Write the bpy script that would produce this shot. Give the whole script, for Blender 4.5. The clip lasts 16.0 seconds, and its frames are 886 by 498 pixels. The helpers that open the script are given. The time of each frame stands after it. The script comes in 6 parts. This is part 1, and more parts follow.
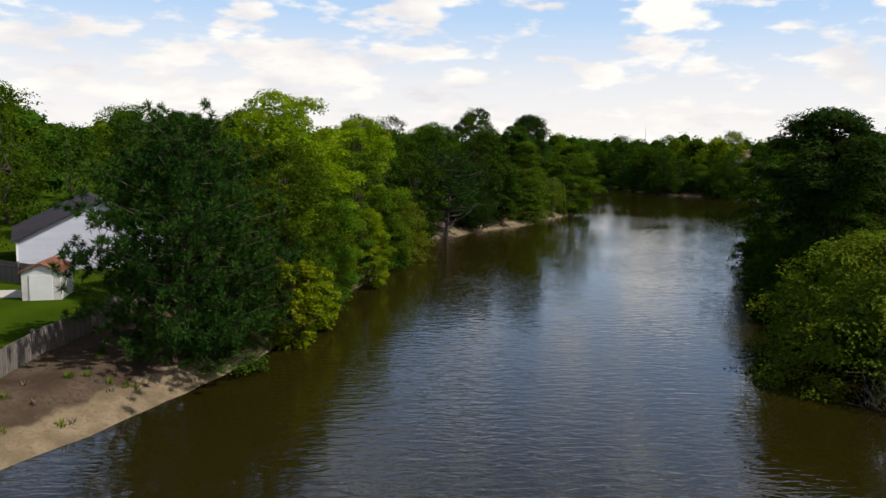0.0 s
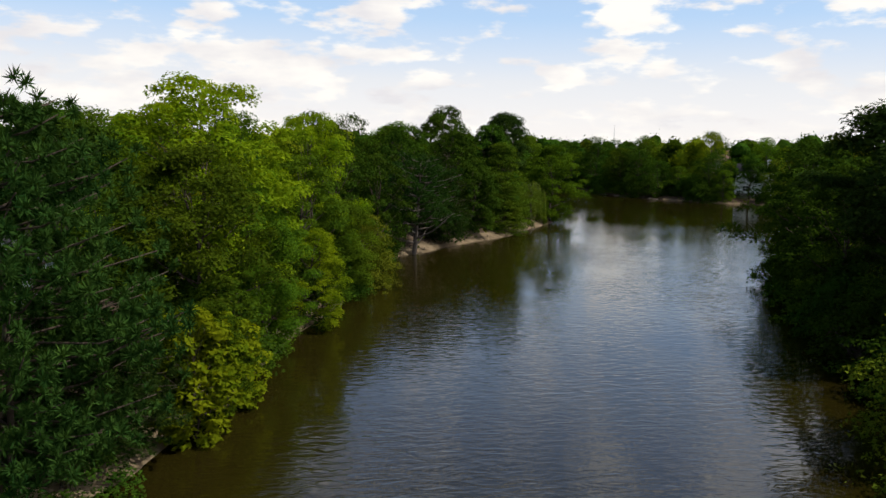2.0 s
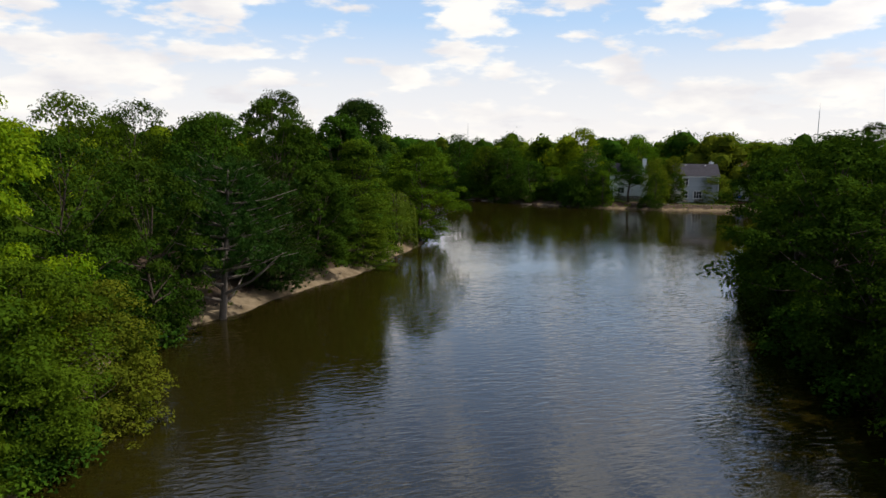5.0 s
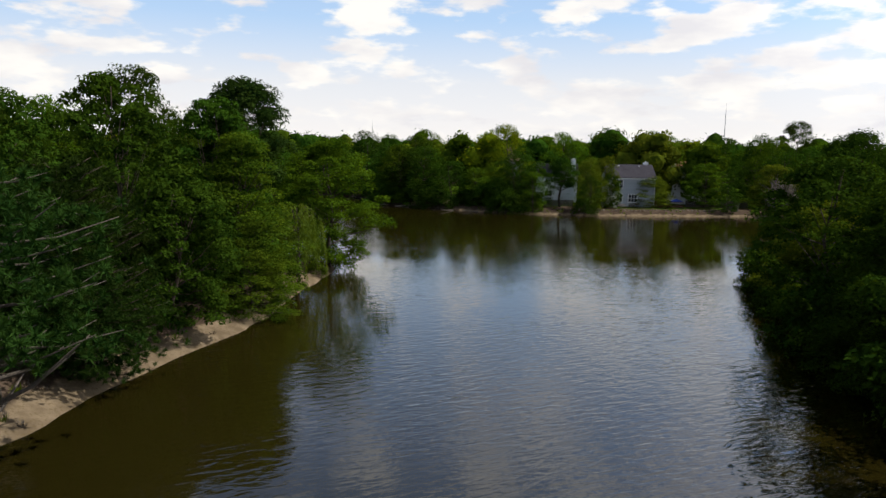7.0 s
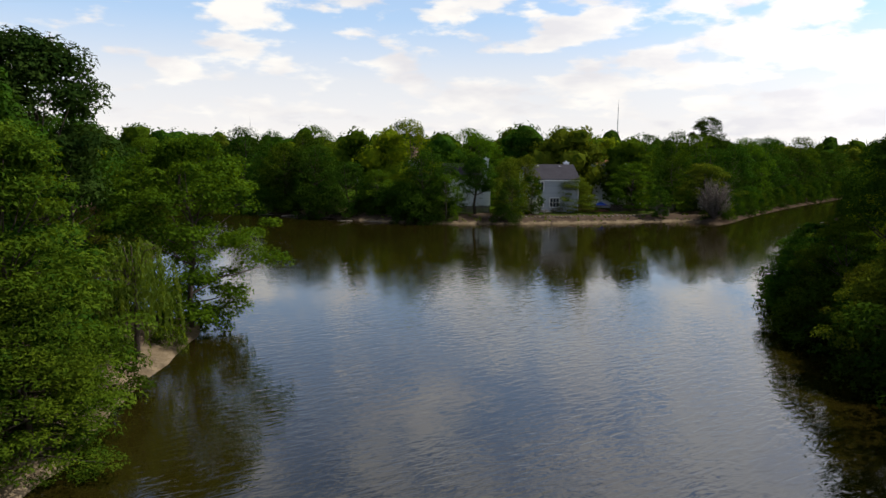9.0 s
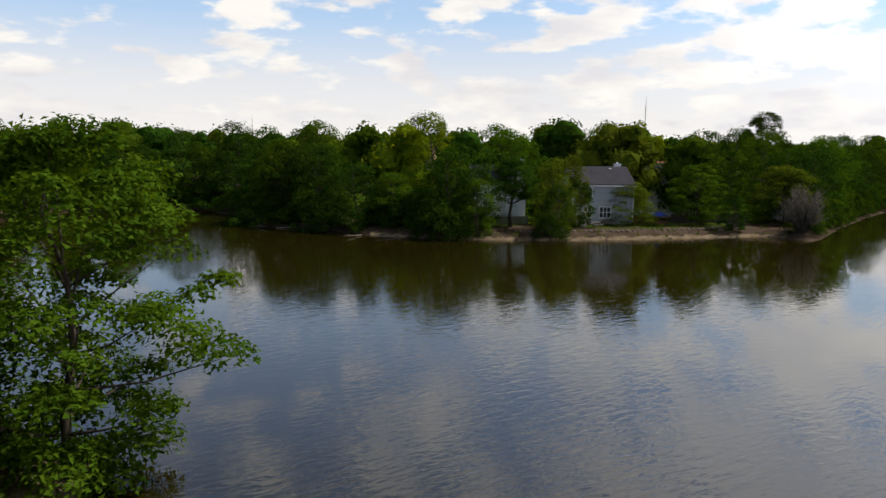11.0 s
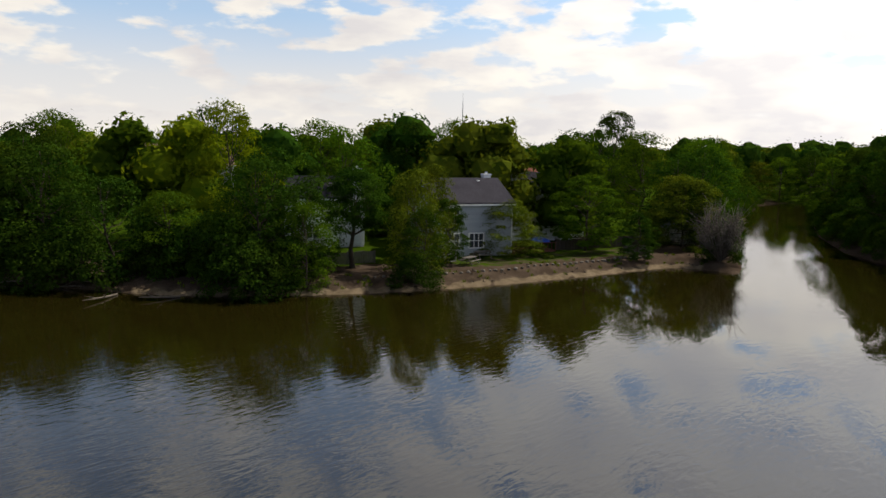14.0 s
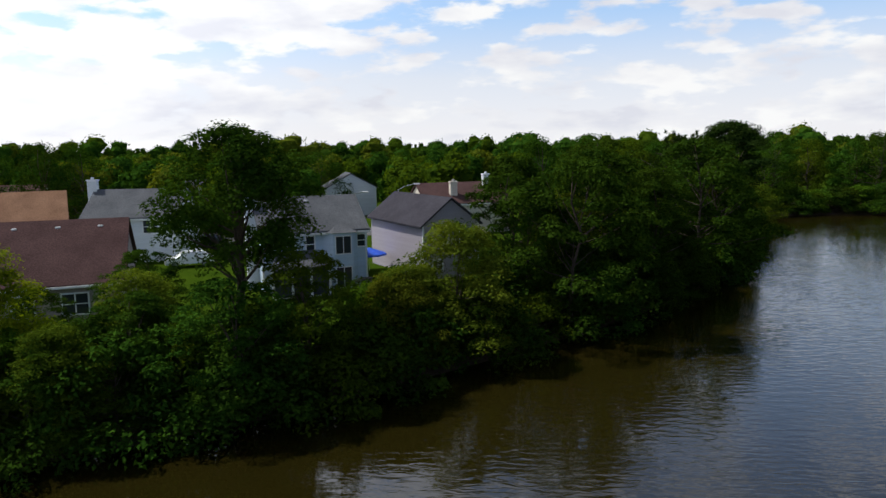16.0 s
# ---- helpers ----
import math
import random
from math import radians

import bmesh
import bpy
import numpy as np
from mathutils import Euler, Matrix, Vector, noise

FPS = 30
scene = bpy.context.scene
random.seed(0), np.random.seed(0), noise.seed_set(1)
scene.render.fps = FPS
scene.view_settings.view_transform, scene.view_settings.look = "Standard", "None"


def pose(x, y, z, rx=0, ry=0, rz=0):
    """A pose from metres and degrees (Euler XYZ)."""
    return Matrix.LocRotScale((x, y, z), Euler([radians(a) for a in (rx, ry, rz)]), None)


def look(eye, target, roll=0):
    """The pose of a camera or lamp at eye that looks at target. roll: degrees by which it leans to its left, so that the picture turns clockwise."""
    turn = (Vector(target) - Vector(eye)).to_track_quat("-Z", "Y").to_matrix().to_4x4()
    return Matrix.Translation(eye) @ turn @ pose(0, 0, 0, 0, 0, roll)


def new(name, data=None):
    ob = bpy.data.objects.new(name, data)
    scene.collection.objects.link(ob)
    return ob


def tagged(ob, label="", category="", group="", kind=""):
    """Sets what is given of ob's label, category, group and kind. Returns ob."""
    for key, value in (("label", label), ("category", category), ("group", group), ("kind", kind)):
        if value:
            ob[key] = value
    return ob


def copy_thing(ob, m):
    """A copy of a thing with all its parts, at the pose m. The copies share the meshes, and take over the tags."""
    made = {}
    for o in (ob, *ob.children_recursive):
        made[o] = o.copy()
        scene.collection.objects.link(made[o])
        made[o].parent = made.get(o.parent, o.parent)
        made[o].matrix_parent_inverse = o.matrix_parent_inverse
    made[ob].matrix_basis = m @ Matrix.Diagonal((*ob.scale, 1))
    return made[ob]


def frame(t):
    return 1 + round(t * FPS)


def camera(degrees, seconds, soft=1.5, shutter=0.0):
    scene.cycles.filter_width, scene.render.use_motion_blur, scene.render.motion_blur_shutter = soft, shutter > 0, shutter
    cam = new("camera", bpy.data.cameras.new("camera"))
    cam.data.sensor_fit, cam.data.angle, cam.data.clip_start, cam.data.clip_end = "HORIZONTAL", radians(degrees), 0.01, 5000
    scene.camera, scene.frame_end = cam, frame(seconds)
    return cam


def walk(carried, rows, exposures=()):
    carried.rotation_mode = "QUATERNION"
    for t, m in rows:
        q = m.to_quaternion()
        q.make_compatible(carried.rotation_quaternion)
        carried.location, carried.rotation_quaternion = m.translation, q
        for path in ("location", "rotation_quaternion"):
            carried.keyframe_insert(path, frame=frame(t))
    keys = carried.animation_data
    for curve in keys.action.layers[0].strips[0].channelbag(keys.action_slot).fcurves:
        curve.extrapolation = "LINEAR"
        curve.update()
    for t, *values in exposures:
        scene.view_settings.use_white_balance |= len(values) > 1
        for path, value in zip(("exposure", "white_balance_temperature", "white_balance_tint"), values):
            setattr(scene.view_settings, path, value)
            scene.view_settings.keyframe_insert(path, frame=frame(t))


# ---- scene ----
cam = camera(62.7, 16.0)
PATH = [
    (0, (1.573, 3.083, 11.259), (1.653, 5.061, 10.979), 1.3),
    (0.5, (1.538, 5.4, 11.244), (1.618, 7.379, 10.965), 1.2),
    (1, (1.537, 8.222, 11.262), (1.716, 10.194, 10.985), 1.2),
    (1.5, (1.588, 11.759, 11.266), (1.765, 13.732, 10.991), 1.2),
    (2, (1.795, 15.806, 11.25), (1.97, 17.78, 10.976), 1.2),
    (2.5, (2.215, 20.036, 11.213), (2.517, 21.994, 10.942), 1.2),
    (3, (2.475, 24.42, 11.215), (3.046, 26.318, 10.949), 0.9),
    (3.5, (3.104, 29.084, 11.249), (3.668, 30.984, 10.982), 0.8),
    (6, (7.863, 52.848, 11.193), (8.471, 54.735, 10.926), 0.9),
    (6.5, (8.974, 57.812, 11.222), (9.701, 59.657, 10.955), 1.0),
    (7, (10.279, 62.94, 11.21), (11.103, 64.743, 10.943), 1.0),
    (7.5, (11.817, 68.006, 11.293), (12.636, 69.811, 11.024), 0.9),
    (8, (13.413, 72.977, 11.407), (14.231, 74.782, 11.135), 1.0),
    (8.5, (15.177, 78.023, 11.436), (16.139, 79.756, 11.166), 0.8),
    (9, (16.936, 82.962, 11.37), (18.037, 84.611, 11.102), 0.7),
    (11.5, (29.049, 107.396, 11.343), (30.126, 109.059, 11.071), 1.0),
    (12, (31.754, 112.178, 11.395), (32.825, 113.845, 11.121), 1.2),
    (12.5, (34.58, 116.916, 11.492), (35.643, 118.588, 11.218), 1.1),
    (13, (37.432, 121.528, 11.65), (38.481, 123.208, 11.373), 1.1),
    (13.5, (40.392, 125.815, 11.858), (41.527, 127.439, 11.581), 1.2),
    (14, (43.054, 129.745, 12.022), (44.546, 131.05, 11.757), 1.0),
    (14.5, (45.639, 133.286, 12.123), (47.545, 133.834, 11.868), 0.2),
    (14.9, (47.721, 135.864, 12.148), (49.663, 135.458, 11.893), 0.5),
    (15.2, (49.227, 137.491, 12.181), (50.887, 136.405, 11.928), -0.0),
    (15.5, (50.756, 138.72, 12.177), (51.94, 137.129, 11.916), -0.5),
    (15.7, (51.762, 139.397, 12.168), (52.59, 137.596, 11.9), -0.8),
    (16, (53.256, 140.456, 12.165), (53.496, 138.49, 11.887), -1.0),
]
EXPOSURES = [(0, 0.06, 6600, 10), (9, 0.02, 6500, 10), (11.5, -0.03, 6650, 10), (13.6, -0.03, 6850, 10), (14.5, -0.35, 6800, 10), (15.3, -0.52, 6850, 10), (16, -0.05, 6150, 10)]
walk(cam, [(t, look(eye, target, roll)) for t, eye, target, roll in PATH], EXPOSURES)

# ---------------------------------------------------------------- world, sun
SUN_DIR = Vector((0.58, -0.17, 0.80)).normalized()
world = bpy.data.worlds.new("sky")
scene.world = world
world.use_nodes = True


def link_tree(tree, spec):
    for a, ao, b, bi in spec:
        tree.links.new(a.outputs[ao], b.inputs[bi])


def make_sky():
    nt = world.node_tree
    nt.nodes.clear()
    N = nt.nodes.new
    L = nt.links.new
    sky = N("ShaderNodeTexSky")
    sky.sky_type = "NISHITA"
    sky.sun_disc = False
    sky.sun_elevation = math.asin(SUN_DIR.z)
    sky.sun_rotation = math.atan2(SUN_DIR.x, SUN_DIR.y)
    sky.air_density, sky.dust_density, sky.ozone_density = 1.0, 0.6, 1.5
    co = N("ShaderNodeTexCoord")
    sep = N("ShaderNodeSeparateXYZ")
    L(co.outputs["Generated"], sep.inputs[0])
    # puffy clouds, flattened towards the horizon
    mp = N("ShaderNodeMapping")
    mp.inputs["Scale"].default_value = (1.0, 1.0, 3.0)
    mp.inputs["Location"].default_value = (3.1, 1.7, 0.35)
    L(co.outputs["Generated"], mp.inputs[0])
    n1 = N("ShaderNodeTexNoise")
    n1.inputs["Scale"].default_value = 11.0
    n1.inputs["Detail"].default_value = 8
    n1.inputs["Roughness"].default_value = 0.52
    L(mp.outputs[0], n1.inputs["Vector"])
    # cover grows towards the horizon
    cover = N("ShaderNodeMapRange")
    cover.inputs["From Min"].default_value = 0.0
    cover.inputs["From Max"].default_value = 0.30
    cover.inputs["To Min"].default_value = 0.07
    cover.inputs["To Max"].default_value = 0.0
    L(sep.outputs["Z"], cover.inputs["Value"])
    add = N("ShaderNodeMath")
    add.operation = "ADD"
    L(n1.outputs["Fac"], add.inputs[0])
    L(cover.outputs[0], add.inputs[1])
    dot = N("ShaderNodeVectorMath")
    dot.operation = "DOT_PRODUCT"
    dot.inputs[1].default_value = SUN_DIR
    L(co.outputs["Generated"], dot.inputs[0])
    near_sun = N("ShaderNodeMapRange")
    near_sun.interpolation_type = "SMOOTHSTEP"
    near_sun.inputs["From Min"].default_value, near_sun.inputs["From Max"].default_value = 0.25, 0.85
    near_sun.inputs["To Max"].default_value = 0.19
    L(dot.outputs["Value"], near_sun.inputs["Value"])
    add2 = N("ShaderNodeMath")
    add2.operation = "ADD"
    L(add.outputs[0], add2.inputs[0])
    L(near_sun.outputs[0], add2.inputs[1])
    add = add2
    mask = N("ShaderNodeMapRange")
    mask.interpolation_type = "SMOOTHSTEP"
    mask.inputs["From Min"].default_value = 0.505
    mask.inputs["From Max"].default_value = 0.630
    L(add.outputs[0], mask.inputs["Value"])
    # light and shade inside the clouds
    n2 = N("ShaderNodeTexNoise")
    n2.inputs["Scale"].default_value = 9.0
    n2.inputs["Detail"].default_value = 6
    L(mp.outputs[0], n2.inputs["Vector"])
    ramp = N("ShaderNodeValToRGB")
    ramp.color_ramp.elements[0].position = 0.36
    ramp.color_ramp.elements[0].color = (7.9, 7.8, 8.1, 1)
    ramp.color_ramp.elements[1].position = 0.62
    ramp.color_ramp.elements[1].color = (10.2, 9.9, 9.4, 1)
    L(n2.outputs["Fac"], ramp.inputs[0])
    # thin veil at the horizon
    veil = N("ShaderNodeMapRange")
    veil.interpolation_type = "SMOOTHSTEP"
    veil.inputs["From Min"].default_value = 0.62
    veil.inputs["From Max"].default_value = 0.0
    veil.inputs["To Max"].default_value = 0.95
    L(sep.outputs["Z"], veil.inputs["Value"])
    mixv = N("ShaderNodeMix")
    mixv.data_type = "RGBA"
    L(veil.outputs[0], mixv.inputs["Factor"])
    L(sky.outputs[0], mixv.inputs["A"])
    haze = N("ShaderNodeValToRGB")
    haze.color_ramp.elements[0].position = 0.02
    haze.color_ramp.elements[0].color = (9.5, 9.2, 9.1, 1)
    haze.color_ramp.elements[1].position = 0.5
    haze.color_ramp.elements[1].color = (3.7, 5.7, 11.2, 1)
    mid = haze.color_ramp.elements.new(0.09)
    mid.color = (8.4, 8.6, 9.1, 1)
    upper = haze.color_ramp.elements.new(0.17)
    upper.color = (5.2, 7.3, 10.2, 1)
    L(sep.outputs["Z"], haze.inputs[0])
    L(haze.outputs[0], mixv.inputs["B"])
    thin = N("ShaderNodeMapRange")
    thin.interpolation_type = "SMOOTHSTEP"
    thin.inputs["From Min"].default_value, thin.inputs["From Max"].default_value = 0.17, 0.36
    thin.inputs["To Min"].default_value, thin.inputs["To Max"].default_value = 1.0, 0.65
    L(sep.outputs["Z"], thin.inputs["Value"])
    veiled = N("ShaderNodeMath")
    veiled.operation = "MULTIPLY"
    L(mask.outputs[0], veiled.inputs[0])
    L(thin.outputs[0], veiled.inputs[1])
    mixc = N("ShaderNodeMix")
    mixc.data_type = "RGBA"
    L(veiled.outputs[0], mixc.inputs["Factor"])
    L(mixv.outputs["Result"], mixc.inputs["A"])
    L(ramp.outputs[0], mixc.inputs["B"])
    # deeper towards the zenith, far brighter round the veiled sun
    dome = N("ShaderNodeMapRange")
    dome.interpolation_type = "SMOOTHSTEP"
    dome.inputs["From Min"].default_value, dome.inputs["From Max"].default_value = 0.46, 0.80
    dome.inputs["To Min"].default_value, dome.inputs["To Max"].default_value = 1.0, 0.24
    L(sep.outputs["Z"], dome.inputs["Value"])
    glow = N("ShaderNodeMapRange")
    glow.interpolation_type = "SMOOTHSTEP"
    glow.inputs["From Min"].default_value, glow.inputs["From Max"].default_value = 0.30, 1.0
    glow.inputs["To Min"].default_value, glow.inputs["To Max"].default_value = 1.0, 1.85
    L(dot.outputs["Value"], glow.inputs["Value"])
    both = N("ShaderNodeMath")
    both.operation = "MULTIPLY"
    L(dome.outputs[0], both.inputs[0])
    L(glow.outputs[0], both.inputs[1])
    scaled = N("ShaderNodeVectorMath")
    scaled.operation = "SCALE"
    L(mixc.outputs["Result"], scaled.inputs[0])
    L(both.outputs[0], scaled.inputs["Scale"])
    bg = N("ShaderNodeBackground")
    bg.inputs["Strength"].default_value = 0.1
    L(scaled.outputs[0], bg.inputs["Color"])
    out = N("ShaderNodeOutputWorld")
    L(bg.outputs[0], out.inputs[0])


make_sky()
sun = new("sun", bpy.data.lights.new("sun", "SUN"))
sun.data.energy, sun.data.angle, sun.data.color = 4.6, radians(0.6), (1.0, 0.94, 0.84)
sun.matrix_world = look(SUN_DIR * 400, (0, 0, 0))


# ---------------------------------------------------------------- materials
def material(name, base, rough=0.8, spec=0.3, var=0.25, scale=3.0, var2=0.2, scale2=30.0, bump=0.0, bump_scale=20.0,
             metallic=0.0, tint=None, stretch=(1, 1, 1), island=0.0, per_object=0.0):
    """Base colour with stains (scale) and grain (scale2), relief, and chance per piece."""
    m = bpy.data.materials.new(name)
    m.use_nodes = True
    nt = m.node_tree
    N, L = nt.nodes.new, nt.links.new
    p = nt.nodes["Principled BSDF"]
    p.inputs["Roughness"].default_value = rough
    p.inputs["Specular IOR Level"].default_value = spec
    p.inputs["Metallic"].default_value = metallic
    geo = N("ShaderNodeNewGeometry")
    mp = N("ShaderNodeMapping")
    mp.inputs["Scale"].default_value = stretch
    L(geo.outputs["Position"], mp.inputs[0])
    a = N("ShaderNodeTexNoise")
    a.inputs["Scale"].default_value, a.inputs["Detail"].default_value = scale, 4
    b = N("ShaderNodeTexNoise")
    b.inputs["Scale"].default_value, b.inputs["Detail"].default_value = scale2, 3
    L(mp.outputs[0], a.inputs["Vector"])
    L(mp.outputs[0], b.inputs["Vector"])
    ra = N("ShaderNodeMapRange")
    ra.inputs["From Min"].default_value, ra.inputs["From Max"].default_value = 0.3, 0.7
    ra.inputs["To Min"].default_value, ra.inputs["To Max"].default_value = 1 - var, 1 + var
    L(a.outputs["Fac"], ra.inputs["Value"])
    rb = N("ShaderNodeMapRange")
    rb.inputs["From Min"].default_value, rb.inputs["From Max"].default_value = 0.3, 0.7
    rb.inputs["To Min"].default_value, rb.inputs["To Max"].default_value = 1 - var2, 1 + var2
    L(b.outputs["Fac"], rb.inputs["Value"])
    mul = N("ShaderNodeMath")
    mul.operation = "MULTIPLY"
    L(ra.outputs[0], mul.inputs[0])
    L(rb.outputs[0], mul.inputs[1])
    value = mul.outputs[0]
    for amount, socket in ((island, geo.outputs["Random Per Island"]), (per_object, None)):
        if amount:
            if socket is None:
                socket = N("ShaderNodeObjectInfo").outputs["Random"]
            r = N("ShaderNodeMapRange")
            r.inputs["To Min"].default_value, r.inputs["To Max"].default_value = 1 - amount, 1 + amount
            L(socket, r.inputs["Value"])
            mm = N("ShaderNodeMath")
            mm.operation = "MULTIPLY"
            L(value, mm.inputs[0])
            L(r.outputs[0], mm.inputs[1])
            value = mm.outputs[0]
    mix = N("ShaderNodeMix")
    mix.data_type = "RGBA"
    mix.inputs["A"].default_value = (*base, 1)
    mix.inputs["B"].default_value = (*(tint or base), 1)
    L(a.outputs["Fac"], mix.inputs["Factor"])
    sc = N("ShaderNodeVectorMath")
    sc.operation = "SCALE"
    L(mix.outputs["Result"], sc.inputs[0])
    L(value, sc.inputs["Scale"])
    L(sc.outputs[0], p.inputs["Base Color"])
    if bump:
        c = N("ShaderNodeTexNoise")
        c.inputs["Scale"].default_value, c.inputs["Detail"].default_value = bump_scale, 4
        L(mp.outputs[0], c.inputs["Vector"])
        bp = N("ShaderNodeBump")
        bp.inputs["Strength"].default_value, bp.inputs["Distance"].default_value = bump, 0.05
        L(c.outputs["Fac"], bp.inputs["Height"])
        L(bp.outputs[0], p.inputs["Normal"])
    return m


def leaf_material(name, low, high, trans=0.35, rough=0.55):
    """Foliage: two greens, chance per leaf and per tree, some light through the blade."""
    m = bpy.data.materials.new(name)
    m.use_nodes = True
    nt = m.node_tree
    N, L = nt.nodes.new, nt.links.new
    p = nt.nodes["Principled BSDF"]
    out = nt.nodes["Material Output"]
    p.inputs["Roughness"].default_value = rough
    p.inputs["Specular IOR Level"].default_value = 0.0
    geo, info = N("ShaderNodeNewGeometry"), N("ShaderNodeObjectInfo")
    mix = N("ShaderNodeMix")
    mix.data_type = "RGBA"
    mix.inputs["A"].default_value, mix.inputs["B"].default_value = (*low, 1), (*high, 1)
    big = N("ShaderNodeTexNoise")
    big.inputs["Scale"].default_value, big.inputs["Detail"].default_value = 0.45, 3
    L(geo.outputs["Position"], big.inputs["Vector"])
    f = N("ShaderNodeMath")
    f.operation = "MULTIPLY_ADD"
    f.inputs[1].default_value = 0.55
    L(geo.outputs["Random Per Island"], f.inputs[0])
    r = N("ShaderNodeMapRange")
    r.inputs["From Min"].default_value, r.inputs["From Max"].default_value = 0.3, 0.7
    r.inputs["To Min"].default_value, r.inputs["To Max"].default_value = -0.1, 0.55
    L(big.outputs["Fac"], r.inputs["Value"])
    L(r.outputs[0], f.inputs[2])
    L(f.outputs[0], mix.inputs["Factor"])
    hsv = N("ShaderNodeHueSaturation")
    hr = N("ShaderNodeMapRange")
    hr.inputs["To Min"].default_value, hr.inputs["To Max"].default_value = 0.485, 0.515
    L(info.outputs["Random"], hr.inputs["Value"])
    vr = N("ShaderNodeMapRange")
    vr.inputs["To Min"].default_value, vr.inputs["To Max"].default_value = 0.75, 1.25
    L(info.outputs["Random"], vr.inputs["Value"])
    L(hr.outputs[0], hsv.inputs["Hue"])
    L(vr.outputs[0], hsv.inputs["Value"])
    L(mix.outputs["Result"], hsv.inputs["Color"])
    L(hsv.outputs[0], p.inputs["Base Color"])
    tr = N("ShaderNodeBsdfTranslucent")
    warm = N("ShaderNodeMix")
    warm.data_type, warm.blend_type = "RGBA", "MULTIPLY"
    warm.inputs["Factor"].default_value = 1.0
    warm.inputs["B"].default_value = (1.5, 1.35, 0.4, 1)
    L(hsv.outputs[0], warm.inputs["A"])
    L(warm.outputs["Result"], tr.inputs["Color"])
    ms = N("ShaderNodeMixShader")
    ms.inputs[0].default_value = trans
    L(p.outputs[0], ms.inputs[1])
    L(tr.outputs[0], ms.inputs[2])
    L(ms.outputs[0], out.inputs["Surface"])
    return m


def water_material():
    m = bpy.data.materials.new("lake_water")
    m.use_nodes = True
    nt = m.node_tree
    N, L = nt.nodes.new, nt.links.new
    p = nt.nodes["Principled BSDF"]
    p.inputs["Base Color"].default_value = (0.020, 0.016, 0.003, 1)
    p.inputs["Roughness"].default_value = 0.03
    p.inputs["IOR"].default_value = 1.64
    geo = N("ShaderNodeNewGeometry")
    mud = N("ShaderNodeTexNoise")
    mud.inputs["Scale"].default_value, mud.inputs["Detail"].default_value = 0.05, 4
    L(geo.outputs["Position"], mud.inputs["Vector"])
    mix = N("ShaderNodeMix")
    mix.data_type = "RGBA"
    mix.inputs["A"].default_value, mix.inputs["B"].default_value = (0.0105, 0.0086, 0.0012, 1), (0.018, 0.014, 0.0026, 1)
    L(mud.outputs["Fac"], mix.inputs["Factor"])
    L(mix.outputs["Result"], p.inputs["Base Color"])
    # small wind ripples in patches, over a slow swell
    mp = N("ShaderNodeMapping")
    mp.inputs["Rotation"].default_value = (0, 0, radians(-20))
    mp.inputs["Scale"].default_value = (0.55, 1.5, 1)
    L(geo.outputs["Position"], mp.inputs[0])
    rip = N("ShaderNodeTexNoise")
    rip.inputs["Scale"].default_value, rip.inputs["Detail"].default_value = 1.9, 2
    rip.inputs["Roughness"].default_value, rip.inputs["Distortion"].default_value = 0.5, 0.6
    L(mp.outputs[0], rip.inputs["Vector"])
    gust = N("ShaderNodeTexNoise")
    gust.inputs["Scale"].default_value, gust.inputs["Detail"].default_value = 0.045, 3
    L(geo.outputs["Position"], gust.inputs["Vector"])
    gr = N("ShaderNodeMapRange")
    gr.inputs["From Min"].default_value, gr.inputs["From Max"].default_value = 0.35, 0.65
    gr.inputs["To Min"].default_value, gr.inputs["To Max"].default_value = 0.15, 1.0
    L(gust.outputs["Fac"], gr.inputs["Value"])
    mul = N("ShaderNodeMath")
    mul.operation = "MULTIPLY"
    L(rip.outputs["Fac"], mul.inputs[0])
    # the wide northern basin lies calmer than the arm to the south
    axes = N("ShaderNodeSeparateXYZ")
    L(geo.outputs["Position"], axes.inputs[0])
    calm = N("ShaderNodeMapRange")
    calm.inputs["From Min"].default_value, calm.inputs["From Max"].default_value = 85, 135
    calm.inputs["To Min"].default_value, calm.inputs["To Max"].default_value = 1.25, 0.5
    L(axes.outputs["Y"], calm.inputs["Value"])
    wind = N("ShaderNodeMath")
    wind.operation = "MULTIPLY"
    L(gr.outputs[0], wind.inputs[0])
    L(calm.outputs[0], wind.inputs[1])
    L(wind.outputs[0], mul.inputs[1])
    bp = N("ShaderNodeBump")
    bp.inputs["Strength"].default_value, bp.inputs["Distance"].default_value = 1.0, 0.036
    L(mul.outputs[0], bp.inputs["Height"])
    L(bp.outputs[0], p.inputs["Normal"])
    return m


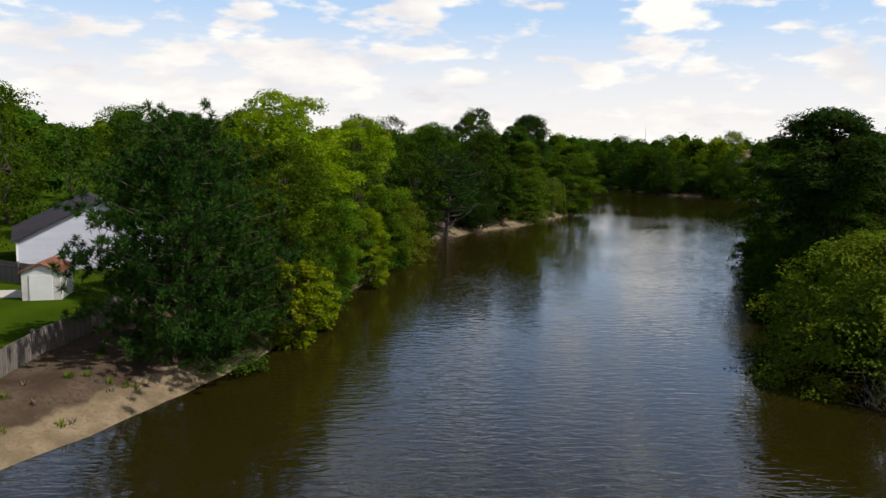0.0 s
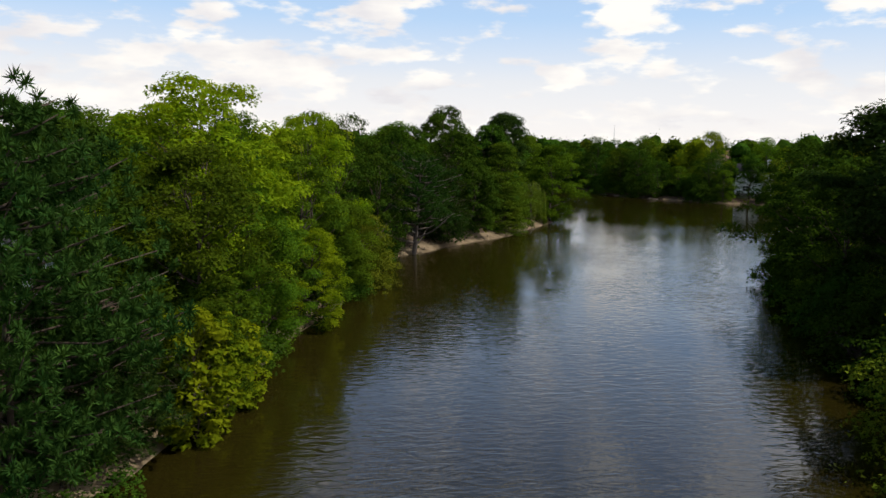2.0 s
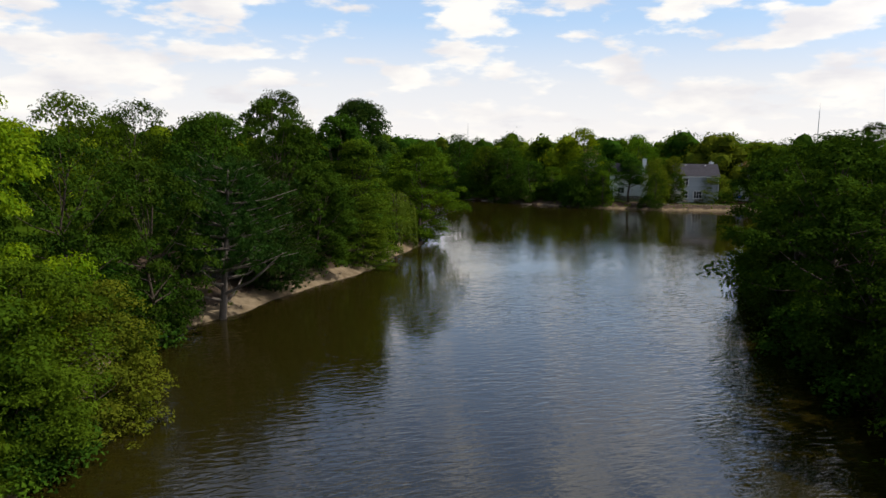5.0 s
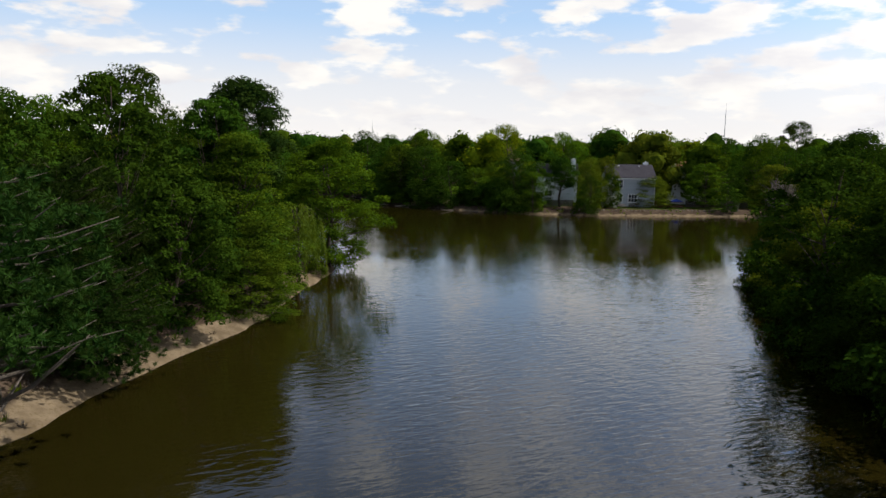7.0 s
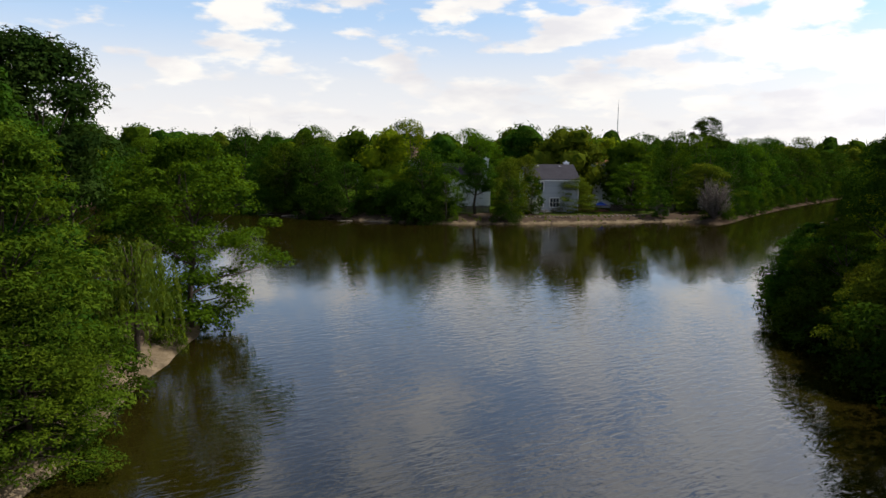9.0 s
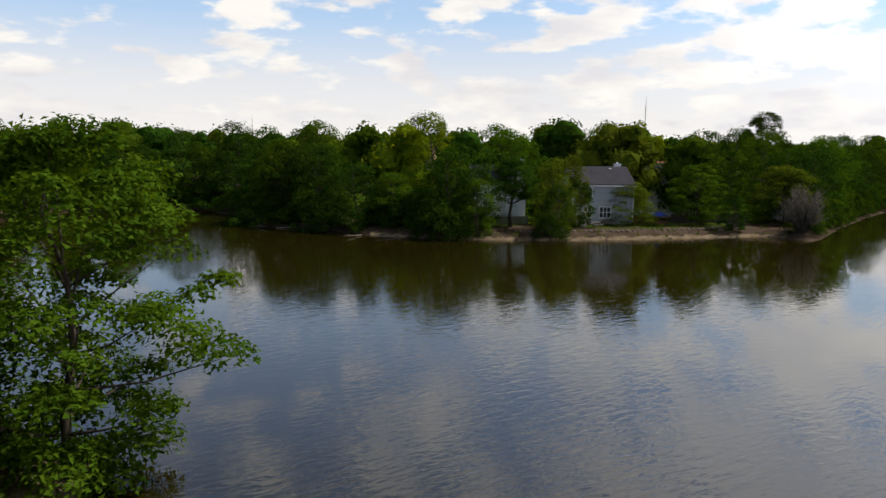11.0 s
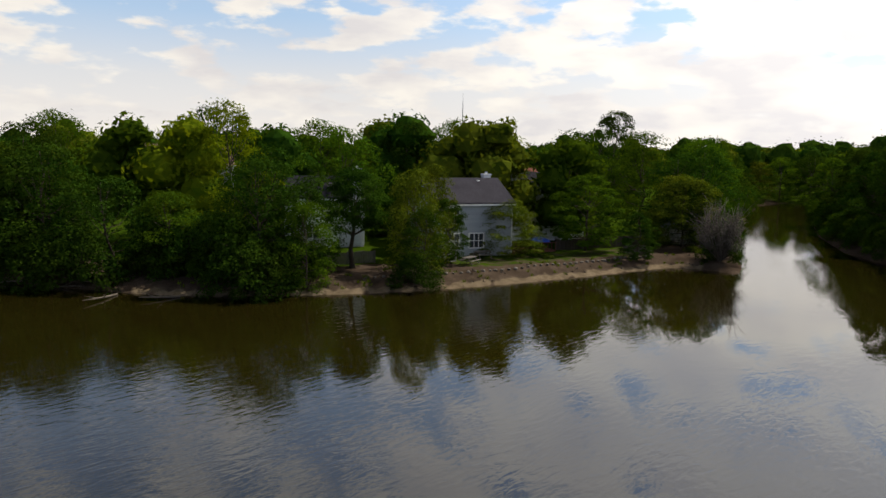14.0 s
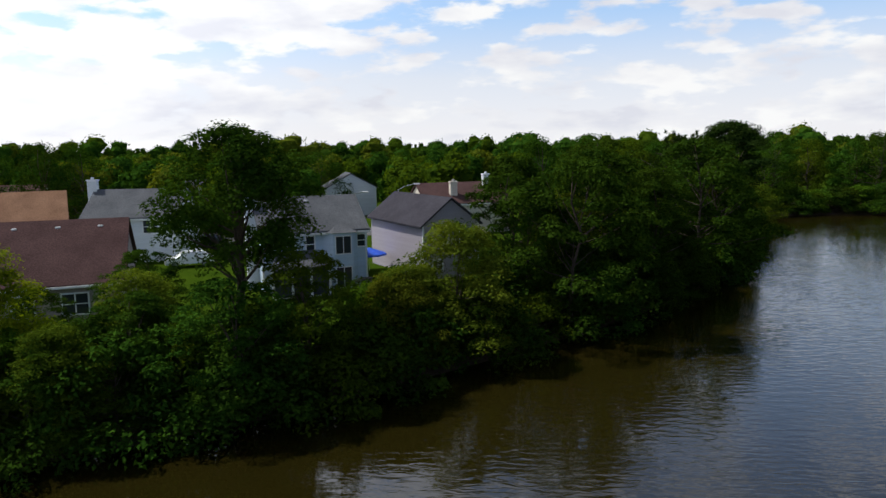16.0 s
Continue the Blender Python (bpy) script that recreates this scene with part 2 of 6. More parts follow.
def ground_material():
    """Lawn, bare earth and pale sandy bank, by the masks of the ground sheet with ragged edges."""
    m = bpy.data.materials.new("ground_cover")
    m.use_nodes = True
    nt = m.node_tree
    N, L = nt.nodes.new, nt.links.new
    p = nt.nodes["Principled BSDF"]
    p.inputs["Roughness"].default_value = 0.95
    p.inputs["Specular IOR Level"].default_value = 0.0
    geo = N("ShaderNodeNewGeometry")

    def noise_of(scale, detail=5):
        n = N("ShaderNodeTexNoise")
        n.inputs["Scale"].default_value, n.inputs["Detail"].default_value = scale, detail
        L(geo.outputs["Position"], n.inputs["Vector"])
        return n.outputs["Fac"]

    def blend(fac, a, b):
        x = N("ShaderNodeMix")
        x.data_type = "RGBA"
        L(fac, x.inputs["Factor"])
        for key, c in (("A", a), ("B", b)):
            if isinstance(c, tuple):
                x.inputs[key].default_value = (*c, 1)
            else:
                L(c, x.inputs[key])
        return x.outputs["Result"]

    def ragged(name):
        at = N("ShaderNodeAttribute")
        at.attribute_name = name
        s = N("ShaderNodeMath")
        s.operation = "ADD"
        L(at.outputs["Fac"], s.inputs[0])
        n = noise_of(0.9, 6)
        k = N("ShaderNodeMath")
        k.operation = "MULTIPLY_ADD"
        k.inputs[1].default_value, k.inputs[2].default_value = 0.9, -0.45
        L(n, k.inputs[0])
        L(k.outputs[0], s.inputs[1])
        r = N("ShaderNodeMapRange")
        r.interpolation_type = "SMOOTHSTEP"
        r.inputs["From Min"].default_value, r.inputs["From Max"].default_value = 0.35, 0.65
        L(s.outputs[0], r.inputs["Value"])
        return r.outputs[0]

    def sharp(fac, lo=0.35, hi=0.65):
        r = N("ShaderNodeMapRange")
        r.inputs["From Min"].default_value, r.inputs["From Max"].default_value = lo, hi
        L(fac, r.inputs["Value"])
        return r.outputs[0]

    grass = blend(sharp(noise_of(0.25)), (0.020, 0.045, 0.003), (0.037, 0.067, 0.004))
    grass = blend(sharp(noise_of(9.0), 0.45, 0.75), grass, (0.044, 0.066, 0.006))
    earth = blend(sharp(noise_of(0.6)), (0.048, 0.034, 0.025), (0.090, 0.066, 0.050))
    earth = blend(sharp(noise_of(6.0), 0.5, 0.7), earth, (0.045, 0.035, 0.02))
    sand = blend(sharp(noise_of(1.1)), (0.118, 0.090, 0.059), (0.200, 0.156, 0.105))
    sand = blend(sharp(noise_of(7.0), 0.52, 0.7), sand, (0.12, 0.09, 0.05))
    c = blend(ragged("lawn"), earth, grass)
    c = blend(ragged("sand"), c, sand)
    L(c, p.inputs["Base Color"])
    bp = N("ShaderNodeBump")
    bp.inputs["Strength"].default_value, bp.inputs["Distance"].default_value = 0.7, 0.08
    L(noise_of(5.0, 8), bp.inputs["Height"])
    L(bp.outputs[0], p.inputs["Normal"])
    return m


M_WATER, M_GROUND = water_material(), ground_material()
M_BARK = material("bark", (0.055, 0.042, 0.032), 0.9, 0.2, 0.3, 1.5, 0.3, 14, 0.8, 12, stretch=(1, 1, 0.3))
M_BARK_GREY = material("bark_grey", (0.095, 0.08, 0.068), 0.9, 0.2, 0.3, 1.5, 0.3, 14, 0.8, 12, stretch=(1, 1, 0.3))
LEAF = {
    "green": leaf_material("leaf_green", (0.022, 0.052, 0.005), (0.082, 0.136, 0.009)),
    "bright": leaf_material("leaf_bright", (0.054, 0.110, 0.005), (0.190, 0.246, 0.009), 0.4),
    "dark": leaf_material("leaf_dark", (0.010, 0.029, 0.004), (0.044, 0.086, 0.008), 0.22),
    "yellow": leaf_material("leaf_yellow", (0.060, 0.098, 0.005), (0.190, 0.215, 0.010), 0.4),
    "needle": leaf_material("needle", (0.009, 0.027, 0.006), (0.037, 0.068, 0.012), 0.15),
    "willow": leaf_material("leaf_willow", (0.06, 0.12, 0.015), (0.14, 0.21, 0.035), 0.4),
    "cypress": leaf_material("leaf_cypress", (0.019, 0.048, 0.005), (0.088, 0.124, 0.009), 0.28),
    "olive": leaf_material("leaf_olive", (0.042, 0.074, 0.007), (0.125, 0.150, 0.013), 0.26),
}


# ---------------------------------------------------------------- mesh helpers
def mesh_from(name, verts, faces, mat, smooth=False):
    me = bpy.data.meshes.new(name)
    me.from_pydata([tuple(v) for v in verts], [], [tuple(f) for f in faces])
    for one in (mat if isinstance(mat, (list, tuple)) else [mat]):
        me.materials.append(one)
    if smooth:
        me.polygons.foreach_set("use_smooth", [True] * len(me.polygons))
    me.update()
    return me


def mesh_blades(name, verts, mat, c=3):
    """Many loose blades of c corners each: verts (n * c, 3)."""
    n = len(verts) // c
    me = bpy.data.meshes.new(name)
    me.vertices.add(n * c)
    me.vertices.foreach_set("co", np.asarray(verts, dtype=np.float32).ravel())
    me.loops.add(n * c)
    me.loops.foreach_set("vertex_index", np.arange(n * c, dtype=np.int32))
    me.polygons.add(n)
    me.polygons.foreach_set("loop_start", np.arange(0, n * c, c, dtype=np.int32))
    me.materials.append(mat)
    me.update(calc_edges=True)
    me.validate()
    return me


def part(name, data, material_, parent, label=""):
    """Links a bmesh or a mesh as one mesh object under a thing or a part."""
    if isinstance(data, bmesh.types.BMesh):
        me = bpy.data.meshes.new(name)
        data.to_mesh(me)
        data.free()
        if material_:
            me.materials.append(material_)
        data = me
    ob = new(name, data)
    if parent:
        ob.parent = parent
    return tagged(ob, label)


def add_box(bm, lo, hi, bevel=0.0):
    g = bmesh.ops.create_cube(bm, size=1)
    lo, hi = Vector(lo), Vector(hi)
    for v in g["verts"]:
        v.co = Vector([lo[k] + (v.co[k] + 0.5) * (hi[k] - lo[k]) for k in range(3)])
    if bevel:
        edges = list({e for v in g["verts"] for e in v.link_edges})
        bmesh.ops.bevel(bm, geom=edges, offset=bevel, segments=1, affect="EDGES")


def box(lo, hi, bevel=0.0):
    bm = bmesh.new()
    add_box(bm, lo, hi, bevel)
    return bm


def tubes(paths, sides=6):
    """Tapered tubes: each path a list of (point, radius). Returns verts, faces."""
    V, Fc = [], []
    for path in paths:
        rings = []
        for i, (p, r) in enumerate(path):
            p = Vector(p)
            a, b = Vector(path[max(i - 1, 0)][0]), Vector(path[min(i + 1, len(path) - 1)][0])
            d = (b - a).normalized() if (b - a).length > 1e-6 else Vector((0, 0, 1))
            u = d.orthogonal().normalized()
            w = d.cross(u)
            start = len(V)
            for k in range(sides):
                q = 2 * math.pi * k / sides
                V.append(p + (u * math.cos(q) + w * math.sin(q)) * r)
            rings.append(start)
        for s, e in zip(rings, rings[1:]):
            for k in range(sides):
                Fc.append((s + k, s + (k + 1) % sides, e + (k + 1) % sides, e + k))
        Fc.append(tuple(rings[-1] + k for k in range(sides)))
    return V, Fc

# ---------------------------------------------------------------- lake, ground
LEFT_BANK = [(-16, 20), (-12.4, 27.1), (-10.6, 30.3), (-8.6, 35.1), (-6.6, 40), (-5, 47), (-3.9, 53.7), (-3.2, 58.7), (-0.9, 66.8), (-0.6, 76),
             (0, 85), (1.1, 88.2), (3.7, 91), (7, 94.2), (8.8, 97.6), (13, 103), (17.2, 107.7), (18.4, 109.8), (19.7, 111.2), (21.7, 115.8), (24, 119.8),
             (25.6, 122), (26.6, 124), (28.8, 127.7), (29.4, 130)]
BAY = [(27, 137), (18, 148), (11, 165), (12, 195), (22, 226), (42, 241), (56, 240), (63, 232), (64, 220), (60.3, 206.5), (65.5, 199)]
FAR_SHORE = [(70.5, 187.6), (74.6, 182), (80, 177.4), (85, 174), (89.5, 171.6), (97, 168.6), (104, 166.4), (110.5, 164.6), (117.6, 162.6), (119.2, 160), (118.8, 155.5)]
CHANNEL = [(123.5, 156.8), (138, 162.5), (164, 171.5), (194, 180), (240, 192), (242, 181), (198, 169.5), (166, 160), (147, 152), (137, 144.5)]
RIGHT_BANK = [(128, 137.8), (114.5, 131.8), (105.7, 127.4), (95.7, 123.8), (84.1, 121.2), (79.6, 119.4), (74, 116), (68, 112), (63, 108), (58, 102.5), (52, 96),
              (47, 90), (42, 83), (37, 74), (33, 65), (29.5, 56), (27, 46), (26, 38), (28, 31), (27, 25), (18, 18), (4, 14), (-8, 15)]
LAKE = LEFT_BANK + BAY + FAR_SHORE + CHANNEL + RIGHT_BANK


def seg_distance(px, py, line, closed):
    best = np.full(px.shape, 1e9)
    pts = line + line[:1] if closed else line
    for (ax, ay), (bx, by) in zip(pts, pts[1:]):
        dx, dy = bx - ax, by - ay
        s = np.clip(((px - ax) * dx + (py - ay) * dy) / (dx * dx + dy * dy), 0, 1)
        best = np.minimum(best, np.hypot(px - ax - s * dx, py - ay - s * dy))
    return best


def lake_distance(px, py):
    """Metres from the shore line; negative on the water."""
    d = seg_distance(px, py, LAKE, True)
    inside = np.zeros(px.shape, bool)
    n = len(LAKE)
    for i in range(n):
        (ax, ay), (bx, by) = LAKE[i], LAKE[(i + 1) % n]
        if ay != by:
            inside ^= ((ay > py) != (by > py)) & (px < (bx - ax) * (py - ay) / (by - ay) + ax)
    return np.where(inside, -d, d)


def smooth01(x):
    x = np.clip(x, 0, 1)
    return x * x * (3 - 2 * x)


def ground_height(px, py, d=None):
    d = lake_distance(px, py) if d is None else d
    wob = 0.12 * np.sin(px * 0.9 + 1.3 * np.sin(py * 0.7)) * np.sin(py * 0.8 + 0.6)
    bank = 0.22 * smooth01(d / 0.35) + (1.1 - 0.42 * smooth01((py - 150) / 10)) * smooth01((d - 0.2) / 3.4) + wob * smooth01(d / 3) * (1 - smooth01((d - 8) / 10))
    far = np.hypot(px - 40, py - 100)
    rise = 10 * smooth01((far - 500) / 1500)
    return np.where(d < 0, np.maximum(-1.4, d * 0.4), bank + rise)


def height_at(x, y):
    return float(ground_height(np.array([x], float), np.array([y], float))[0])


def spread(lo, hi, step, reach):
    inner = list(np.arange(lo, hi + step / 2, step))
    left, right, gap = [], [], step
    a, b = inner[0], inner[-1]
    while a > lo - reach:
        gap *= 1.35
        a, b = a - gap, b + gap
        left.insert(0, a)
        right.append(b)
    return np.array(left + inner + right)


def make_ground():
    xs, ys = spread(-40, 160, 1.0, 4500), spread(5, 250, 1.0, 4500)
    X, Y = np.meshgrid(xs, ys)
    px, py = X.ravel(), Y.ravel()
    d = lake_distance(px, py)
    z = ground_height(px, py, d)
    nx, ny = len(xs), len(ys)
    idx = np.arange(nx * ny).reshape(ny, nx)
    quads = np.stack([idx[:-1, :-1], idx[:-1, 1:], idx[1:, 1:], idx[1:, :-1]], -1).reshape(-1, 4)
    me = bpy.data.meshes.new("ground")
    me.vertices.add(nx * ny)
    me.vertices.foreach_set("co", np.stack([px, py, z], -1).astype(np.float32).ravel())
    me.loops.add(quads.size)
    me.loops.foreach_set("vertex_index", quads.ravel().astype(np.int32))
    me.polygons.add(len(quads))
    me.polygons.foreach_set("loop_start", np.arange(0, quads.size, 4, dtype=np.int32))
    me.polygons.foreach_set("use_smooth", [True] * len(quads))
    me.update(calc_edges=True)
    # masks: sandy banks on the western and far shores, lawns away from the trees
    west = np.minimum(seg_distance(px, py, LEFT_BANK, False), seg_distance(px, py, FAR_SHORE[:-1], False) + 0.7)
    sand = smooth01(1.0 - (west - 1.1) / 1.1) * (d > west - 1.4)
    east = seg_distance(px, py, RIGHT_BANK[:10], False)
    lawn = np.where(east < d + 0.5, smooth01((d - 0.6) / 1.0), smooth01((d - 8.0) / 3.0))
    yard = (px > 97) & (px < 122) & (py > 163)
    lawn = np.where((px < -15) & (py < 70) & (py > 20), 1.0, lawn)
    lawn = np.where((px < 8) & (py > 44) & (py < 150), np.minimum(lawn, np.maximum(smooth01((d - 16.0) / 4.0), (px < -15) * 1.0)), lawn)
    lawn = np.where(yard, np.maximum(lawn, smooth01((d - 3.2) / 2.0) * 0.54), lawn)
    for key, values in (("sand", sand), ("lawn", lawn)):
        at = me.attributes.new(key, "FLOAT", "POINT")
        at.data.foreach_set("value", values.astype(np.float32))
    me.materials.append(M_GROUND)
    return tagged(new("ground", me), "ground with sandy lake bank, bare earth and lawns", "ground", kind="structure")


make_ground()


def make_water():
    xs, ys = np.linspace(-25, 250, 12), np.linspace(5, 250, 12)
    V = [(x, y, 0.0) for y in ys for x in xs]
    Fc = [(j * 12 + i, j * 12 + i + 1, (j + 1) * 12 + i + 1, (j + 1) * 12 + i) for j in range(11) for i in range(11)]
    tagged(new("water", mesh_from("water", V, Fc, M_WATER, True)), "brown lake water with small wind ripples", "water", kind="structure")


make_water()

# ---------------------------------------------------------------- trees
rng = np.random.default_rng(7)


def leaf_blades(centres, out, size, slim=0.55, flat=0.5, jitter=0.3):
    """Pointed blades at the centres, facing mostly out and up."""
    n = len(centres)
    nrm = out * (1 - flat) + np.array([0, 0, 1.0]) * flat + rng.normal(0, 0.34, (n, 3))
    nrm /= np.linalg.norm(nrm, axis=1, keepdims=True) + 1e-9
    u = np.cross(nrm, rng.normal(0, 1, (n, 3)))
    u /= np.linalg.norm(u, axis=1, keepdims=True) + 1e-9
    v = np.cross(nrm, u)
    s = size * (1 + rng.uniform(-jitter, jitter, (n, 1)))
    a, b = u * s * 0.5, v * s * 0.62 * slim
    return np.stack([centres - a * 0.7 - b, centres + a * 1.15, centres - a * 0.7 + b], 1).reshape(-1, 3)


def clump_leaves(centres, radii, per, size, slim=0.55, squash=0.75, flat=0.5):
    C, O = [], []
    for c, r in zip(centres, radii):
        n = max(6, int(per * rng.uniform(0.7, 1.3)))
        d = rng.normal(0, 1, (n, 3))
        d /= np.linalg.norm(d, axis=1, keepdims=True)
        d[:, 2] = np.where(d[:, 2] < -0.35, -d[:, 2], d[:, 2])
        k = r * rng.uniform(0.55, 1.08, (n, 1))
        C.append(np.array(c) + d * k * np.array([1, 1, squash]))
        O.append(d)
    return leaf_blades(np.concatenate(C), np.concatenate(O), size, slim, flat)


def limbs(top, trunk_r, ends, start=0.25, lean=(0, 0)):
    """A bent trunk with limbs that rise to the given ends."""
    bend = rng.normal(0, 0.025, (6, 2)) * top
    bend[0] = 0

    def axis(f):
        k = f * 5
        i = min(int(k), 4)
        q = bend[i] * (1 - k + i) + bend[i + 1] * (k - i)
        return Vector((q[0] + lean[0] * f, q[1] + lean[1] * f, top * f))

    paths = [[(axis(f), trunk_r * (1.25 if f == 0 else 1.0 - 0.85 * f)) for f in (0, 0.06, 0.2, 0.4, 0.6, 0.8, 1.0)]]
    for e in ends:
        e = Vector(e)
        f = min(0.93, max(start, (e.z / top) * rng.uniform(0.55, 0.8)))
        a = axis(f)
        mid = a.lerp(e, 0.5) + Vector((0, 0, -0.04 * (e - a).length + rng.normal(0, 0.15)))
        r = trunk_r * 0.42 * (1 - 0.6 * f)
        paths.append([(a, r), (mid, r * 0.6), (e, r * 0.2)])
    return paths


PROFILE = {
    "broad": lambda h: math.sin(math.pi * min(1, 0.12 + 0.86 * h) ** 0.85) ** 0.6,
    "oval": lambda h: math.sin(math.pi * min(1, 0.10 + 0.88 * h) ** 1.05) ** 0.7,
    "cone": lambda h: 0.12 + 0.95 * (1 - h) ** 0.8 * min(1, 0.55 + h * 3),
    "dome": lambda h: math.sqrt(max(0.02, 1 - (h * 0.98) ** 2)),
}


def make_tree(kind, height, radius, leaf, profile="broad", base=0.18, clumps=100, per=70, size=0.30, clump=0.17, slim=0.55, squash=0.75,
              bark=None, trunk=0.03, flat=0.5, lean=(0, 0), lobes=0.28, inner=0.45, label=""):
    """A tree as an empty with trunk (and limbs) and a crown of many blades."""
    ph = rng.uniform(0, 6.28, 4)
    pts, rad = [], []
    for i in range(clumps):
        h = (i + rng.uniform(0, 1)) / clumps
        a = rng.uniform(0, 2 * math.pi)
        wob = 1 + lobes * (math.sin(2 * a + ph[0] + 3 * h) * 0.5 + math.sin(3 * a + ph[1] - 5 * h) * 0.5 + rng.normal(0, 0.25))
        rr = radius * PROFILE[profile](h) * wob * (inner + (1 - inner) * math.sqrt(rng.uniform(0, 1)))
        z = height * (base + (1 - base) * h) - radius * clump * 0.5
        f = z / height
        pts.append((math.cos(a) * rr + lean[0] * f, math.sin(a) * rr + lean[1] * f, z))
        rad.append(radius * clump * rng.uniform(0.7, 1.35))
    root = new(kind)
    ends = [pts[i] for i in range(0, clumps, max(1, clumps // 26))]
    V, Fc = tubes(limbs(height * 0.93, height * trunk * 0.5, ends, base * 0.8, lean), 6)
    part("trunk", mesh_from("trunk", V, Fc, bark or M_BARK, True), None, root)
    part("crown", mesh_blades("crown", clump_leaves(pts, rad, per, size, slim, squash, flat), LEAF[leaf]), None, root)
    return tagged(root, label, "tree")


def make_pine(height, radius, base=0.3, whorls=12, per_whorl=6, open_=0.0, label="", tuft=26, length=0.55, trunk=0.026, droop=0.0, low_limbs=0):
    """A pine: whorls of limbs that carry tufts of long needles."""
    paths = [[((math.sin(f * 4) * 0.15, math.cos(f * 3) * 0.12 - 0.12, height * f), height * trunk * 0.5 * (1 - 0.86 * f)) for f in (0, 0.15, 0.35, 0.55, 0.75, 0.97)]]
    C, O = [], []
    for w in range(whorls):
        f = base + (1 - base) * (w + 0.5) / whorls
        h = (f - base) / (1 - base)
        reach = radius * (0.35 + 0.9 * math.sin(math.pi * min(1, 0.16 + 0.80 * h)) ** 0.8) * (1 - 0.35 * h)
        for k in range(per_whorl):
            if rng.uniform() < open_:
                continue
            a = 2 * math.pi * (k + rng.uniform(-0.3, 0.3)) / per_whorl + w * 0.7
            ln = reach * rng.uniform(0.65, 1.15)
            z0 = height * f
            e = Vector((math.cos(a) * ln, math.sin(a) * ln, z0 + ln * (rng.uniform(0.05, 0.35) - droop)))
            s = Vector((0, 0, z0 - 0.2))
            mid = s.lerp(e, 0.55) + Vector((0, 0, -0.06 * ln))
            paths.append([(s, height * trunk * 0.16 * (1.2 - 0.7 * h)), (mid, 0.035), (e, 0.015)])
            nb = max(5, int(ln * 3.4))
            for j in range(nb):
                q = 0.35 + 0.65 * (j + rng.uniform(0, 1)) / nb
                c = s.lerp(mid, q / 0.55) if q < 0.55 else mid.lerp(e, (q - 0.55) / 0.45)
                c = np.array(c) + rng.normal(0, 0.22 * ln * 0.5 + 0.1, 3) * np.array([1, 1, 0.45])
                d = rng.normal(0, 1, (tuft, 3))
                d[:, 2] += 0.5
                d /= np.linalg.norm(d, axis=1, keepdims=True)
                C.append(c + d * rng.uniform(0.05, 0.30, (tuft, 1)))
                O.append(d)
    for k in range(low_limbs):
        # dead limbs on the lower trunk, forked and without needles
        a, z0 = 2.4 * k, height * (0.10 + 0.30 * k / low_limbs)
        ln = radius * rng.uniform(0.55, 0.85)
        s, e = Vector((0, 0, z0)), Vector((math.cos(a) * ln, math.sin(a) * ln, z0 + ln * rng.uniform(0.3, 0.75)))
        mid = s.lerp(e, 0.5) - Vector((0, 0, 0.1 * ln))
        paths += [[(s, 0.11), (mid, 0.075), (e, 0.025)], [(mid, 0.05), (mid + Vector((math.cos(a + 0.8) * ln * 0.4, math.sin(a + 0.8) * ln * 0.4, ln * 0.3)), 0.015)]]
    C, O = np.concatenate(C), np.concatenate(O)
    n = len(C)
    side = np.cross(O, rng.normal(0, 1, (n, 3)))
    side /= np.linalg.norm(side, axis=1, keepdims=True)
    s = length * rng.uniform(0.7, 1.2, (n, 1))
    a, b = O * s * 0.5, side * 0.03
    quads = np.stack([C - a - b, C + a, C - a + b], 1).reshape(-1, 3)
    root = new("pine_tree")
    V, Fc = tubes(paths, 6)
    part("trunk", mesh_from("trunk", V, Fc, M_BARK_GREY if low_limbs else M_BARK, True), None, root)
    part("crown", mesh_blades("crown", quads, LEAF["needle"]), None, root)
    return tagged(root, label, "tree")


def make_willow(height, radius, label):
    """A small weeping willow: arching limbs and hanging strands of narrow leaves."""
    C, O, paths = [], [], [[((0, 0, 0), 0.16), ((0.1, 0, height * 0.35), 0.13), ((0, 0.1, height * 0.75), 0.09)]]
    for k in range(130):
        a = rng.uniform(0, 6.28)
        r = radius * math.sqrt(rng.uniform(0.03, 1))
        z = height * (1 - 0.30 * (r / radius) ** 2) * rng.uniform(0.93, 1.0)
        ln = rng.uniform(0.35, 0.72) * height
        if k % 8 == 0:
            paths.append([((0, 0, height * 0.6), 0.06), ((math.cos(a) * r * 0.5, math.sin(a) * r * 0.5, z * 0.97), 0.04), ((math.cos(a) * r, math.sin(a) * r, z), 0.02)])
        for j in range(int(ln / 0.09)):
            q = j * 0.09
            C.append((math.cos(a) * (r + 0.1 * q) + rng.normal(0, 0.05), math.sin(a) * (r + 0.1 * q) + rng.normal(0, 0.05), z - q))
            O.append((rng.normal(0, 0.45), rng.normal(0, 0.45), -1))
    C, O = np.array(C), np.array(O)
    O /= np.linalg.norm(O, axis=1, keepdims=True)
    side = np.cross(O, rng.normal(0, 1, C.shape))
    side /= np.linalg.norm(side, axis=1, keepdims=True)
    s = 0.26 * rng.uniform(0.7, 1.3, (len(C), 1))
    quads = np.stack([C - O * s * 0.5 - side * s * 0.17, C + O * s * 0.5, C - O * s * 0.5 + side * s * 0.17], 1).reshape(-1, 3)
    root = new("willow_tree")
    V, Fc = tubes(paths, 6)
    part("trunk", mesh_from("trunk", V, Fc, M_BARK, True), None, root)
    part("crown", mesh_blades("crown", quads, LEAF["willow"]), None, root)
    return tagged(root, label, "tree")


